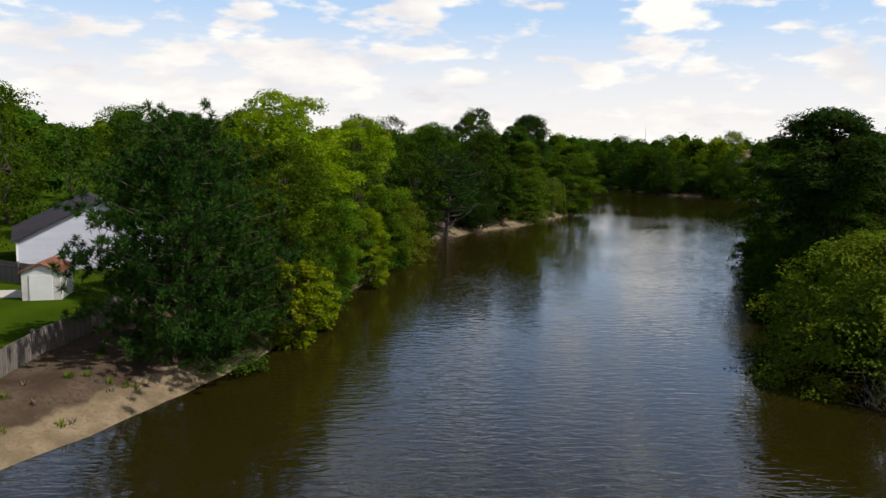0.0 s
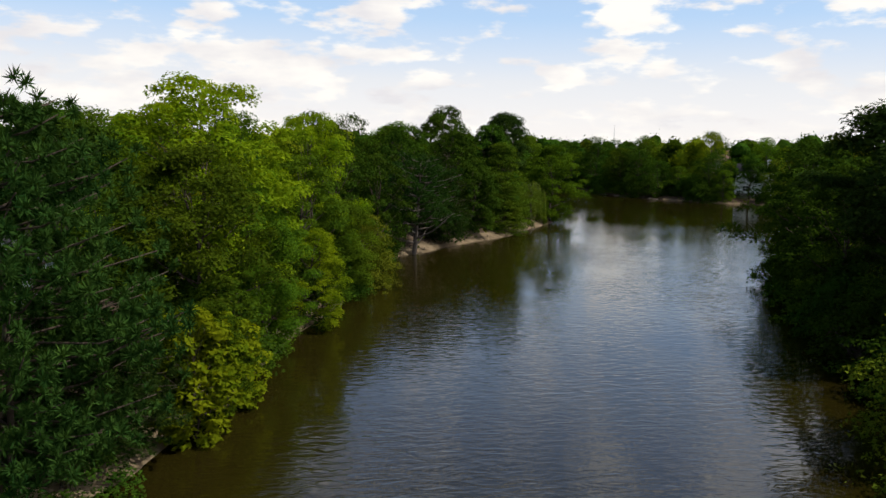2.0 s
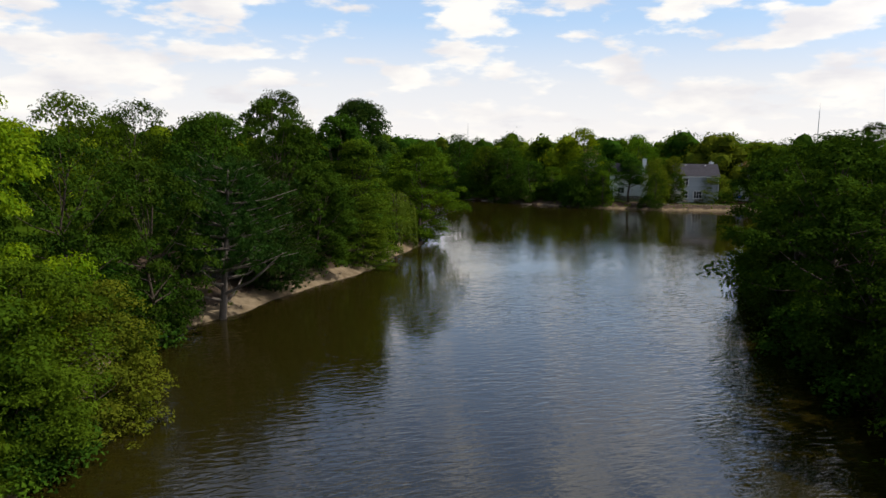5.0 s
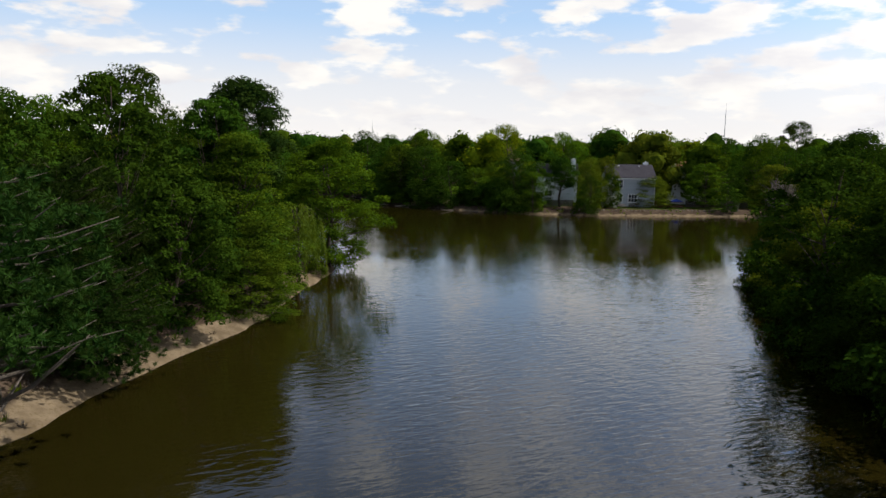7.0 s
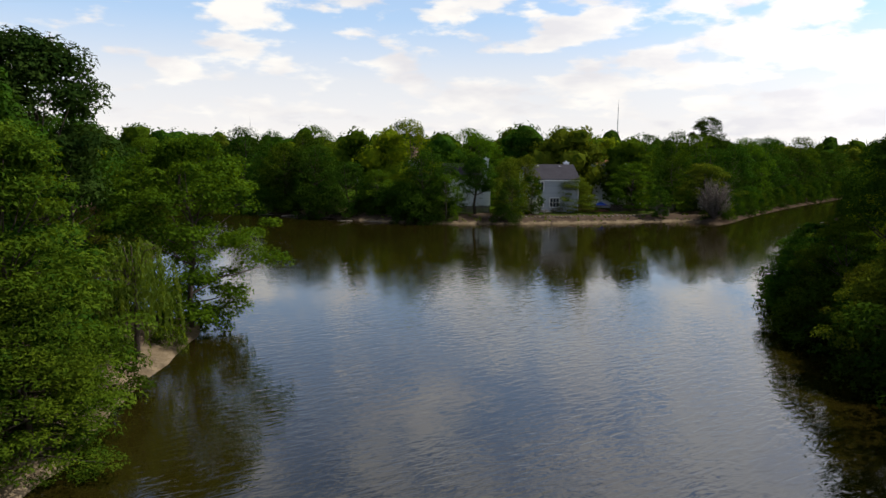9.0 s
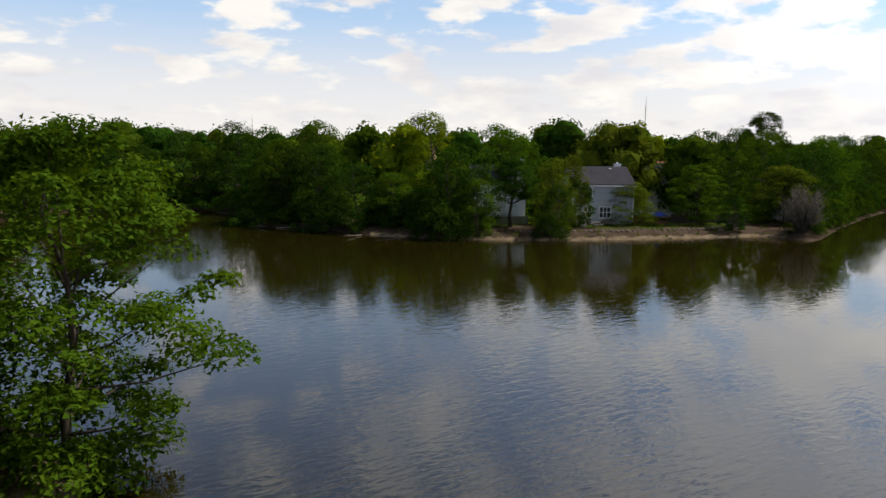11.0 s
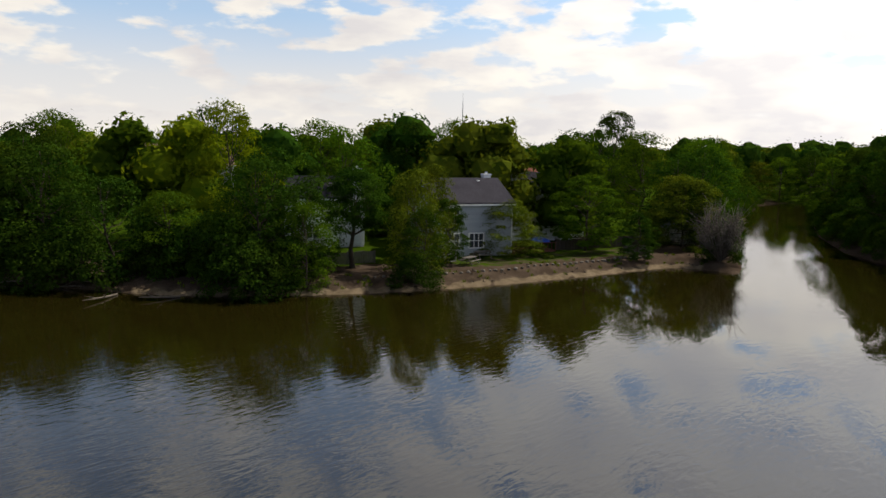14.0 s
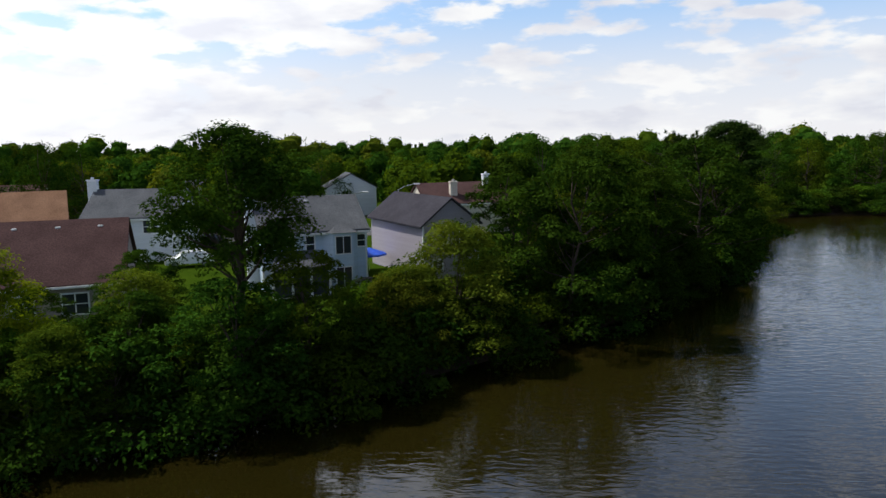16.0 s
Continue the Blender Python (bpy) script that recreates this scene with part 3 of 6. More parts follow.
def make_bare(height, radius, label, n=60, kind="dead_tree"):
    """A leafless grey tree of many thin forked twigs."""
    paths = []
    for k in range(n):
        a, lift = rng.uniform(0, 6.28), rng.uniform(0.35, 1.0)
        e = Vector((math.cos(a) * radius * (1.15 - 0.6 * lift), math.sin(a) * radius * (1.15 - 0.6 * lift), height * lift))
        m = e * 0.5 + Vector(rng.normal(0, 0.15, 3))
        paths.append([((0, 0, 0), 0.07), (m, 0.045), (e, 0.012)])
        for j in range(4):
            s = m.lerp(e, rng.uniform(0, 0.8))
            paths.append([(s, 0.025), (s + Vector(rng.normal(0, 0.16 * height, 3)) + Vector((0, 0, 0.1 * height)), 0.008)])
    V, Fc = tubes(paths, 4)
    root = new(kind)
    part("trunk", mesh_from("trunk", V, Fc, M_BARK_GREY, True), None, root)
    return tagged(root, label, "tree")


PLACED = {}


def plant(proto, x, y, turn=0.0, s=1.0, sz=None, sink=0.05, label="", tilt=(0, 0)):
    """The first call sets the model itself in place, later ones copy it."""
    m = pose(x, y, height_at(x, y) - sink, tilt[0], tilt[1], turn) @ Matrix.Diagonal((s, s, sz or s, 1))
    if proto.name in PLACED:
        m = m @ Matrix.Diagonal([1 / k for k in proto.scale] + [1])
    if proto.name not in PLACED:
        PLACED[proto.name] = True
        proto.matrix_basis = m
        ob = proto
    else:
        ob = copy_thing(proto, m)
    if label:
        ob["label"] = label
    return ob

# models of the trees, each built once: near, middle and far detail
MAPLE = make_tree("maple_tree", 13, 5.4, "bright", "broad", 0.08, 110, 235, 0.22, 0.19, squash=0.6, label="tall bright green maple tree on the earth bank")
MAPLE_B = make_tree("maple_tree", 12, 4.6, "green", "oval", 0.05, 130, 250, 0.21, 0.235, squash=0.6, label="leafy mid-green broadleaf tree by the lake")
OAK = make_tree("broadleaf_tree", 13, 6.0, "dark", "broad", 0.08, 110, 160, 0.28, 0.19, squash=0.6, label="dense dark green broadleaf tree by the lake")
OAK_B = make_tree("broadleaf_tree", 12, 5.0, "dark", "oval", 0.04, 105, 160, 0.26, 0.20, squash=0.55, label="dark green broadleaf tree with an uneven crown")
ELM = make_tree("broadleaf_tree", 12, 4.8, "green", "broad", 0.12, 95, 150, 0.26, 0.20, squash=0.6, label="green broadleaf tree in full summer leaf")
OLIVE = make_tree("broadleaf_tree", 10, 5.2, "olive", "dome", 0.03, 130, 150, 0.25, 0.21, squash=0.6, label="olive green round-headed tree in summer leaf")
YELLOW = make_tree("broadleaf_tree", 11, 4.2, "yellow", "oval", 0.0, 190, 190, 0.22, 0.27, squash=0.85, label="yellow-green broadleaf tree in sunlight")
CYPRESS = make_tree("cypress_tree", 12, 4.4, "cypress", "cone", 0.0, 210, 160, 0.24, 0.22, slim=0.32, squash=0.42, lobes=0.3, label="feathery yellow-green bald cypress on the bank")
CYPRESS_D = make_tree("cypress_tree", 12, 4.6, "dark", "cone", 0.02, 160, 150, 0.23, 0.21, slim=0.3, squash=0.4, lobes=0.3, label="dark green conical cypress beside the water")
SAPLING = make_tree("sapling", 5.0, 1.9, "bright", "oval", 0.05, 75, 60, 0.24, 0.24, trunk=0.02, label="young bright green tree leaning over the water")
SHRUB = make_tree("shrub", 3.0, 2.2, "green", "dome", 0.0, 46, 95, 0.19, 0.27, trunk=0.03, label="low green shrub on the lake bank")
SHRUB_D = make_tree("shrub", 3.2, 2.6, "dark", "dome", 0.0, 50, 95, 0.20, 0.27, trunk=0.03, label="low dark green shrub at the water's edge")
BUSH = make_tree("bush", 7.0, 5.4, "olive", "dome", 0.0, 270, 135, 0.18, 0.16, trunk=0.03, bark=M_BARK_GREY, label="large round olive-green bush hanging over the water")
PINE = make_pine(11, 5.2, 0.04, 17, 8, 0.0, "broad dark green pine with long needles on the bank", 60, 0.25)
PINE_TALL = make_tree("pine_tree", 14, 3.7, "needle", "broad", 0.52, 95, 330, 0.30, 0.30, slim=0.34, squash=0.6, trunk=0.04, lobes=0.35, label="tall pine with a rounded dark crown above bare trunk")
PINE_BARE = make_pine(10.5, 4.8, 0.30, 10, 7, 0.08, "leaning pine with pale bare lower limbs on the sandy bank", 44, 0.40, trunk=0.05, low_limbs=9)
GARDEN = make_tree("garden_tree", 6.6, 3.6, "dark", "dome", 0.12, 130, 230, 0.19, 0.27, squash=0.8, trunk=0.05, label="rounded dark green garden tree beside the fence")
HIGH = make_tree("broadleaf_tree", 13.6, 4.0, "dark", "broad", 0.45, 110, 260, 0.21, 0.27, squash=0.75, trunk=0.05, label="tall tree with a high crown between the houses")
WILLOW = make_willow(6.6, 2.3, "small weeping willow with hanging strands on the bank")
MID = {n: make_tree("broadleaf_tree", h, r, leaf, prof, 0.04, 85, 90, 0.31, 0.26, squash=0.65, label=label) for n, h, r, leaf, prof, label in (
    ("dark", 12.5, 5.6, "dark", "dome", "dark green tree on the far shore"), ("oval", 12, 4.9, "dark", "oval", "dense dark tree of the lakeside wood"),
    ("green", 12, 5.0, "green", "oval", "green tree of the lakeside wood"), ("olive", 10.5, 5.2, "olive", "dome", "olive green round-headed lakeside tree"),
    ("bright", 13, 5.2, "bright", "oval", "bright green tree of the lakeside wood"), ("yellow", 11, 4.8, "yellow", "dome", "yellow-green tree of the lakeside wood"))}
# west bank, from the south
plant(PINE, -9.4, 38.0, 20, 0.90, 1.06)
plant(SHRUB_D, -8.2, 38.6, 10, 0.8, 0.5)
plant(OAK_B, -12.5, 50, 40, 0.95, 0.92)
plant(MAPLE, -8.4, 59, 0, 1.12, 1.06)
plant(MAPLE_B, -7.0, 51.5, 100, 0.8, 0.84)
plant(SAPLING, -5.2, 43.2, 0, 1.0, 1.1)
plant(SAPLING, -4.6, 46.5, 120, 0.9, 0.9, label="young green tree beside the lake bank")
plant(MAPLE_B, -5.6, 57.0, 200, 0.62, 0.68)
plant(MAPLE, -3.6, 72.5, 130, 0.72, 0.98)
plant(ELM, -3.6, 66.5, 30, 0.7, 0.8)
plant(MAPLE_B, -1.2, 71.0, 300, 0.62, 0.6)
plant(OLIVE, 0.4, 75.0, 80, 0.6, 0.62, label="olive green tree leaning low over the water")
plant(OAK, -2.0, 84.0, 0, 0.62, 0.86)
plant(OAK_B, 1.5, 87.5, 200, 0.7, 0.92)
plant(SHRUB_D, -0.6, 86.2, 40, 1.2, 1.4)
plant(SHRUB_D, 1.6, 90.0, 130, 1.0, 1.1)
plant(PINE_BARE, 5.5, 92.4, 60, 1.0, 1.0, tilt=(0, 5))
plant(PINE, 8.0, 101.0, 250, 0.72, 0.85)
plant(OAK, 5.0, 104, 90, 0.8, 0.98)
plant(OAK_B, 11.0, 108, 10, 0.85, 1.02)
plant(OAK_B, 13.6, 106.6, 70, 0.72, 0.72, label="dark green tree hanging low over the sandy bank")
plant(PINE, 9.4, 99.6, 100, 0.55, 0.5, label="small dark pine on the sandy bank")
plant(SHRUB_D, 10.6, 105.0, 80, 1.0, 1.2)
plant(CYPRESS, 18.6, 111.6, 60, 0.72, 0.52, label="young yellow-green cypress with branches to the water")
plant(SHRUB_D, 21.2, 118.2, 200, 0.9, 1.0)
plant(OAK, 3.5, 114, 190, 0.8, 0.98)
plant(OAK, 12.4, 131, 50, 0.85, 1.28, label="tall dark green tree with a rounded top")
plant(OAK_B, 10.5, 118, 140, 1.0, 1.25)
plant(CYPRESS, 18.3, 113.8, 0, 0.98, 0.95)
plant(OAK_B, 13.8, 110.2, 140, 0.72, 0.72)
plant(PINE_TALL, 19.9, 122.5, 10, 0.95, 1.08)
plant(OAK_B, 17.2, 119.0, 260, 0.92, 1.15)
plant(WILLOW, 24.2, 122.6, 0, 1.0, 0.98)
plant(MAPLE_B, 28.6, 128.8, 60, 1.08, 1.0, tilt=(0, 6))
plant(OAK, 22.5, 131.5, 300, 0.7, 0.92)
plant(SHRUB, 26.4, 124.8, 40, 0.5, 0.4)
# boughs that hang over the water's edge
for x, y, turn, s, sz, lean, proto in ((-8.2, 40.6, 20, 0.50, 0.42, 14, PINE), (-5.6, 44.6, 70, 0.42, 0.42, 16, MAPLE_B), (-4.6, 49.4, 150, 0.46, 0.44, 16, ELM), (-3.9, 54.6, 210, 0.44, 0.46, 14, MAPLE_B),
                                       (-3.2, 60.4, 30, 0.46, 0.48, 14, MAPLE), (-2.0, 64.6, 110, 0.40, 0.42, 16, ELM), (-0.9, 70.2, 260, 0.42, 0.40, 14, MAPLE_B)):
    plant(proto, x, y, turn, s, sz, tilt=(0, lean), label="low tree leaning from the bank over the water")
# behind the west bank
for k, (x, y, s, sz, proto) in enumerate([
        (-19.5, 92, 0.9, 1.1, MID["yellow"]), (-37, 107, 1.0, 1.05, MID["dark"]), (-28, 95, 0.9, 0.95, MID["green"]), (-45, 88, 1.1, 1.15, MID["green"]), (-52, 98, 1.2, 1.25, MID["green"]),
        (-60, 85, 1.1, 1.2, MID["oval"]), (-33, 78, 0.8, 0.8, MID["dark"]), (-24, 84, 0.9, 0.95, MID["green"]), (-15, 78, 0.8, 1.0, MID["green"]), (-14, 100, 0.9, 1.0, MID["green"]),
        (-7, 112, 0.9, 1.05, MID["green"]), (-20, 125, 1, 1, MID["dark"]), (-3, 128, 0.9, 1.05, MID["dark"]), (5, 140, 1, 1.05, MID["green"]), (-8, 145, 1, 1.05, MID["oval"]),
        (-45, 120, 1, 1.1, MID["green"]), (-62, 110, 1.1, 1.2, MID["green"]), (-30, 140, 1, 1, MID["green"]), (16, 141, 0.8, 0.9, MID["dark"]), (-36, 62, 0.7, 0.75, MID["olive"])]):
    plant(proto, x, y, k * 67, s, sz * 1.14)

# east bank, from the south
plant(BUSH, 25.2, 38.0, 0, 1.05, 1.12)
plant(PINE_TALL, 30.9, 53.5, 190, 1.15, 0.98)
plant(PINE, 36.5, 58, 70, 0.9, 1.05)
plant(CYPRESS_D, 29.8, 50.5, 0, 0.8, 0.82)
plant(OAK_B, 33.8, 63, 60, 0.8, 0.86)
plant(OAK, 39.0, 76, 100, 0.95, 0.95)
plant(OAK, 36.5, 71, 10, 0.7, 0.75)
plant(CYPRESS_D, 44, 84, 80, 1.0, 0.85)
plant(OAK_B, 47, 82, 200, 0.9, 0.85)
plant(OAK, 50.5, 93.5, 20, 0.85, 0.86)
plant(OAK_B, 54.5, 91, 250, 0.8, 0.86)
plant(OAK_B, 49, 86, 130, 0.9, 0.9)
plant(OLIVE, 57.5, 99.5, 120, 0.72, 0.74)
plant(OLIVE, 60, 101.5, 220, 0.5, 0.5)
plant(OLIVE, 60.5, 103.0, 10, 0.5, 0.5)
plant(OAK_B, 66.5, 110.4, 30, 0.62, 0.55, label="dark low tree spreading over the water")
plant(HIGH, 68.3, 105.3, 300, 0.92, 0.89)
plant(OAK_B, 77, 98.5, 30, 0.5, 0.42)
plant(OAK_B, 80.5, 104, 150, 0.4, 0.3)
plant(OLIVE, 75, 103, 80, 0.5, 0.45)
plant(CYPRESS, 72.5, 114.0, 10, 0.65, 0.42)
plant(ELM, 64.0, 107.0, 100, 0.6, 0.58)
plant(OAK_B, 71.0, 110.5, 200, 0.5, 0.40)
plant(YELLOW, 78.5, 111.5, 190, 0.72, 0.66)
plant(OLIVE, 77.5, 112.5, 50, 0.5, 0.36)
plant(SHRUB_D, 81, 117.5, 0, 1.2, 1.2)
plant(SHRUB_D, 77, 115.5, 90, 1.4, 1.3)
plant(GARDEN, 108.6, 117.6, 190, 1.22, 0.86)
plant(GARDEN, 118.6, 122.0, 10, 0.95, 1.05)
plant(GARDEN, 139.5, 126.5, 60, 1.1, 1.0)
for k, (x, y, s, sz, proto) in enumerate([
        (122.1, 80.7, 0.8, 1.0, MID["green"]), (121.5, 72.4, 1.0, 1.02, MID["green"]), (121.3, 56.9, 0.9, 0.98, MID["dark"]), (118.5, 49.5, 0.8, 1.0, MID["dark"]), (114.7, 46.7, 0.85, 1.0, MID["oval"]), (147.0, 81.4, 1.0, 0.74, MID["dark"]), (87.4, 24.5, 0.9, 0.85, MID["dark"]), (152.3, 65.8, 0.9, 0.95, MID["green"]), (127.7, 88.2, 0.6, 0.6, MID["olive"])]):
    plant(proto, x, y, k * 61, s, sz, label="full-crowned tree standing behind the houses")
plant(MAPLE, 137.5, 138.6, 10, 0.85, 1.0)
plant(OAK, 152, 147, 10, 0.85, 1.0)
plant(OAK_B, 162, 152, 10, 0.85, 1.0)
plant(OAK, 176, 156, 10, 0.9, 0.95)
plant(OAK, 144, 142, 100, 0.7, 0.85)
plant(ELM, 185, 163, 100, 0.9, 0.95)

# far shore
plant(MID["bright"], 88.1, 201, 60, 0.95, 1.25)
plant(MID["green"], 75, 190, 30, 0.7, 0.62)
plant(MID["dark"], 69, 201, 80, 0.9, 0.92)
plant(MID["oval"], 66.5, 208, 20, 0.9, 0.95)
plant(MID["green"], 79, 186, 200, 0.6, 0.62)
plant(MID["oval"], 84, 182, 100, 0.7, 0.72)
plant(MID["green"], 81, 178.2, 40, 0.55, 0.62)
plant(HIGH, 89.1, 181.5, 0, 0.8, 0.70, label="olive green tree with a bare trunk before a white wall")
plant(MID["olive"], 92.0, 176.0, 70, 0.58, 0.92)
plant(MID["dark"], 79.5, 182.5, 10, 0.8, 0.85)
plant(MID["dark"], 71.5, 194, 10, 0.8, 0.7)
plant(MID["oval"], 83, 186, 40, 0.8, 0.95)
plant(MID["oval"], 90.2, 173.2, 0, 0.5, 0.55)
plant(SHRUB_D, 88.6, 172.8, 0, 0.8, 0.9)
plant(OLIVE, 107.7, 177.1, 60, 0.80, 0.62, label="round-headed small tree on the lawn before the house")
plant(ELM, 117, 172.5, 60, 0.95, 0.74)
plant(OLIVE, 98.6, 180.2, 20, 0.62, 0.98, label="olive green tree with a tall crown beside the house")
plant(OAK_B, 97.2, 176.6, 120, 0.42, 0.55)
plant(OAK_B, 116, 165.4, 60, 0.42, 0.45)
plant(OLIVE, 129, 166, 160, 1.0, 0.88)
plant(MID["dark"], 131, 165, 160, 0.7, 0.65)
for k, (x, y, s, sz, proto) in enumerate([
        (40, 246, 1, 1.0, MID["yellow"]), (50, 247, 1, 0.9, MID["green"]), (30, 240, 1, 1.05, MID["green"]), (60, 243, 0.9, 0.95, MID["dark"]), (68, 236, 1, 1.05, MID["dark"]), (70, 224, 1, 1.0, MID["oval"]),
        (72, 213, 0.9, 0.95, MID["dark"]), (20, 234, 1, 1.1, MID["green"]), (10, 225, 1, 1.0, MID["yellow"]), (5, 205, 1, 1.1, MID["dark"]), (3, 185, 1, 1.1, MID["green"]), (4, 168, 1, 1.1, MID["oval"]),
        (100, 196, 1, 1.0, MID["green"]), (112, 196, 1, 1.05, MID["dark"]), (122, 190, 1, 1.05, MID["green"]), (132, 183, 1, 1.0, MID["dark"]), (142, 178, 1, 1.05, MID["green"]), (140, 168, 0.9, 0.9, MID["oval"]),
        (152, 174, 1, 1.0, MID["green"]), (165, 178, 1, 1.0, MID["dark"]), (186, 204, 1.0, 1.0, MID["dark"]), (180, 186, 1, 1.0, MID["dark"]), (150, 190, 1, 1.1, MID["oval"]), (128, 202, 1, 1.15, MID["green"]),
        (95, 215, 1, 1.15, MID["dark"]), (108, 210, 1, 1.1, MID["green"]), (78, 222, 1, 1.1, MID["green"]), (200, 190, 1, 1.1, MID["green"]), (205, 162, 1, 1.0, MID["oval"])]):
    plant(proto, x, y, k * 53, s, sz * 1.16)
plant(OAK, 175, 200, 20, 1.05, 1.52, label="tall dark tree standing above the far wood")
for k, (x, y) in enumerate(((247, 190), (246, 182), (252, 197), (250, 174), (258, 186), (244, 203))):
    plant((MID["green"], MID["dark"], MID["olive"])[k % 3], x, y, k * 70, 1.0, 0.95, label="green tree closing the end of the channel")
# south end
for k, (x, y, s, sz, proto) in enumerate([(34, 27, 0.9, 0.9, MID["dark"]), (40, 36, 1, 0.95, MID["green"]), (24, 4, 0.9, 0.75, MID["green"]), (14, -4, 0.8, 0.8, MID["olive"]), (33, 12, 1, 0.95, MID["oval"]), (-12, -6, 1, 1, MID["dark"]),
                                           (-22, 4, 1, 1.05, MID["oval"]), (44, 20, 1, 1, MID["dark"]), (52, 44, 1, 1, MID["oval"]), (46, 60, 1, 0.95, MID["dark"]), (-20, 22, 0.9, 0.9, MID["dark"]), (2, -22, 1, 1.05, MID["dark"])]):
    plant(proto, x, y, k * 71, s, sz)
for k in range(12):
    plant((MID["dark"], MID["oval"], MID["green"])[k % 3], -38 + k * 7.2 + rng.normal(0, 1), -9 - 3 * (k % 2) + rng.normal(0, 1), k * 40, rng.uniform(0.85, 1.05), rng.uniform(0.8, 1.05))
for k, (x, y) in enumerate(((26, 19.5), (20, 15.5), (29, 22.5), (14.5, 12.5), (-17, 13), (-24, 14), (-20, 8))):
    plant((MID["dark"], MID["green"], MID["oval"])[k % 3], x, y, k * 50, 0.75, 0.72)
for k in range(9):
    plant((SHRUB_D, SHRUB)[k % 2], -10 + k * 3.4, 12.0 + 0.5 * (k % 3) - 0.1 * k + (1.5 if k > 6 else 0), k * 60, 1.3, 1.1)



def along(line, step, off, start=0.0, stop=1e9):
    """Points at even steps along a line, set off to its left by off metres."""
    out, run = [], 0.0
    for (ax, ay), (bx, by) in zip(line, line[1:]):
        ln = math.hypot(bx - ax, by - ay)
        k = math.ceil(run / step) * step
        while k < run + ln:
            if start <= k <= stop:
                f = (k - run) / ln
                out.append((ax + (bx - ax) * f - (by - ay) / ln * off, ay + (by - ay) * f + (bx - ax) / ln * off))
            k += step
        run += ln
    return out


# undergrowth along the banks
for k, (x, y) in enumerate(along(RIGHT_BANK, 2.6, 0.9, 52, 152)):
    plant((SHRUB_D, SHRUB_D, SHRUB)[k % 3], x + rng.normal(0, 0.5), y + rng.normal(0, 0.5), k * 47, rng.uniform(0.9, 1.3), rng.uniform(0.95, 1.35))
for k, (x, y) in enumerate(along(RIGHT_BANK, 2.8, 3.8, 54, 152)):
    plant((SHRUB_D, SHRUB, SHRUB_D)[k % 3], x + rng.normal(0, 0.6), y + rng.normal(0, 0.6), k * 47, rng.uniform(0.9, 1.2), rng.uniform(0.95, 1.3))
for k, (x, y) in enumerate(along(RIGHT_BANK, 4.2, 4.5, 90, 142)):
    plant((MID["oval"], MID["olive"], MID["dark"])[k % 3], x + rng.normal(0, 0.7), y + rng.normal(0, 0.7), k * 77, rng.uniform(0.5, 0.66), rng.uniform(0.5, 0.72))
for k, (x, y) in enumerate(along(BAY, 4.5, 2.5)):
    plant((SHRUB_D, SHRUB)[k % 2], x, y, k * 31, rng.uniform(1.2, 1.8), rng.uniform(1.0, 1.6))
for k, (x, y) in enumerate(along(FAR_SHORE, 2.6, 5.2, 0, 14)):
    plant((SHRUB_D, SHRUB_D, SHRUB)[k % 3], x, y, k * 31, rng.uniform(1.0, 1.4), rng.uniform(1.1, 1.6))
for k, (x, y) in enumerate(along(FAR_SHORE, 4.4, 9.0, 0, 12) + along(BAY, 4.4, 10.0)):
    plant(SHRUB_D, x, y, k * 31, rng.uniform(1.6, 2.0), rng.uniform(1.5, 1.9))
for x, y, t, q in ((76.8, 180.6, 0, 1.3), (77.9, 179.6, 80, 1.1), (68.6, 192.5, 20, 1.3), (67.2, 195.5, 60, 1.3)):
    plant(SHRUB_D, x, y, t, q, q * 1.1)
for k, (x, y) in enumerate(along(BAY, 6.0, 6.0)):
    plant((MID["dark"], MID["oval"], MID["green"])[k % 3], x + rng.normal(0, 1), y + rng.normal(0, 1), k * 31, rng.uniform(0.7, 0.95), rng.uniform(0.7, 1.0))
for k, (x, y) in enumerate(along(CHANNEL[:5], 4.0, 2.2) + along(CHANNEL[5:] + RIGHT_BANK[:1], 4.0, 2.2)):
    plant((SHRUB_D, SHRUB)[k % 2], x, y, k * 31, rng.uniform(0.8, 1.1), rng.uniform(1.0, 1.5))
for k, (x, y) in enumerate(along(CHANNEL[1:5], 7.0, 7.5) + along(CHANNEL[5:9], 7.0, 7.5)):
    plant((MID["dark"], MID["oval"])[k % 2], x, y, k * 31, rng.uniform(0.75, 0.95), rng.uniform(0.8, 1.0))
for k, (x, y, s, sz) in enumerate([(-7.5, 45.5, 1.0, 1.1), (-6.2, 50.5, 1.1, 1.2), (-5.4, 54.5, 0.9, 1.2), (-4.0, 61.0, 1.0, 1.2), (-2.6, 66.0, 1.0, 1.0), (-1.5, 70.0, 0.9, 0.9),
                                   (-1.8, 78.0, 1.0, 1.0), (-8.5, 55, 1.2, 1.4), (-7, 66, 1.3, 1.5), (-5.5, 74, 1.3, 1.5), (-4, 81, 1.3, 1.4), (-2, 90, 1.2, 1.3)]):
    plant((SHRUB, SHRUB_D)[k % 2], x, y, k * 83, s, sz)
for k, (x, y) in enumerate(along(RIGHT_BANK, 3.4, 2.0, 150, 215)):
    plant((SHRUB_D, SHRUB)[k % 2], x, y, k * 31, rng.uniform(1.2, 1.6), rng.uniform(1.0, 1.5))
for k, (x, y) in enumerate(along(RIGHT_BANK, 6.0, 7.0, 152, 176)):
    plant((MID["dark"], MID["oval"], MID["green"])[k % 3], x, y, k * 31, rng.uniform(0.7, 0.9), rng.uniform(0.75, 0.95))
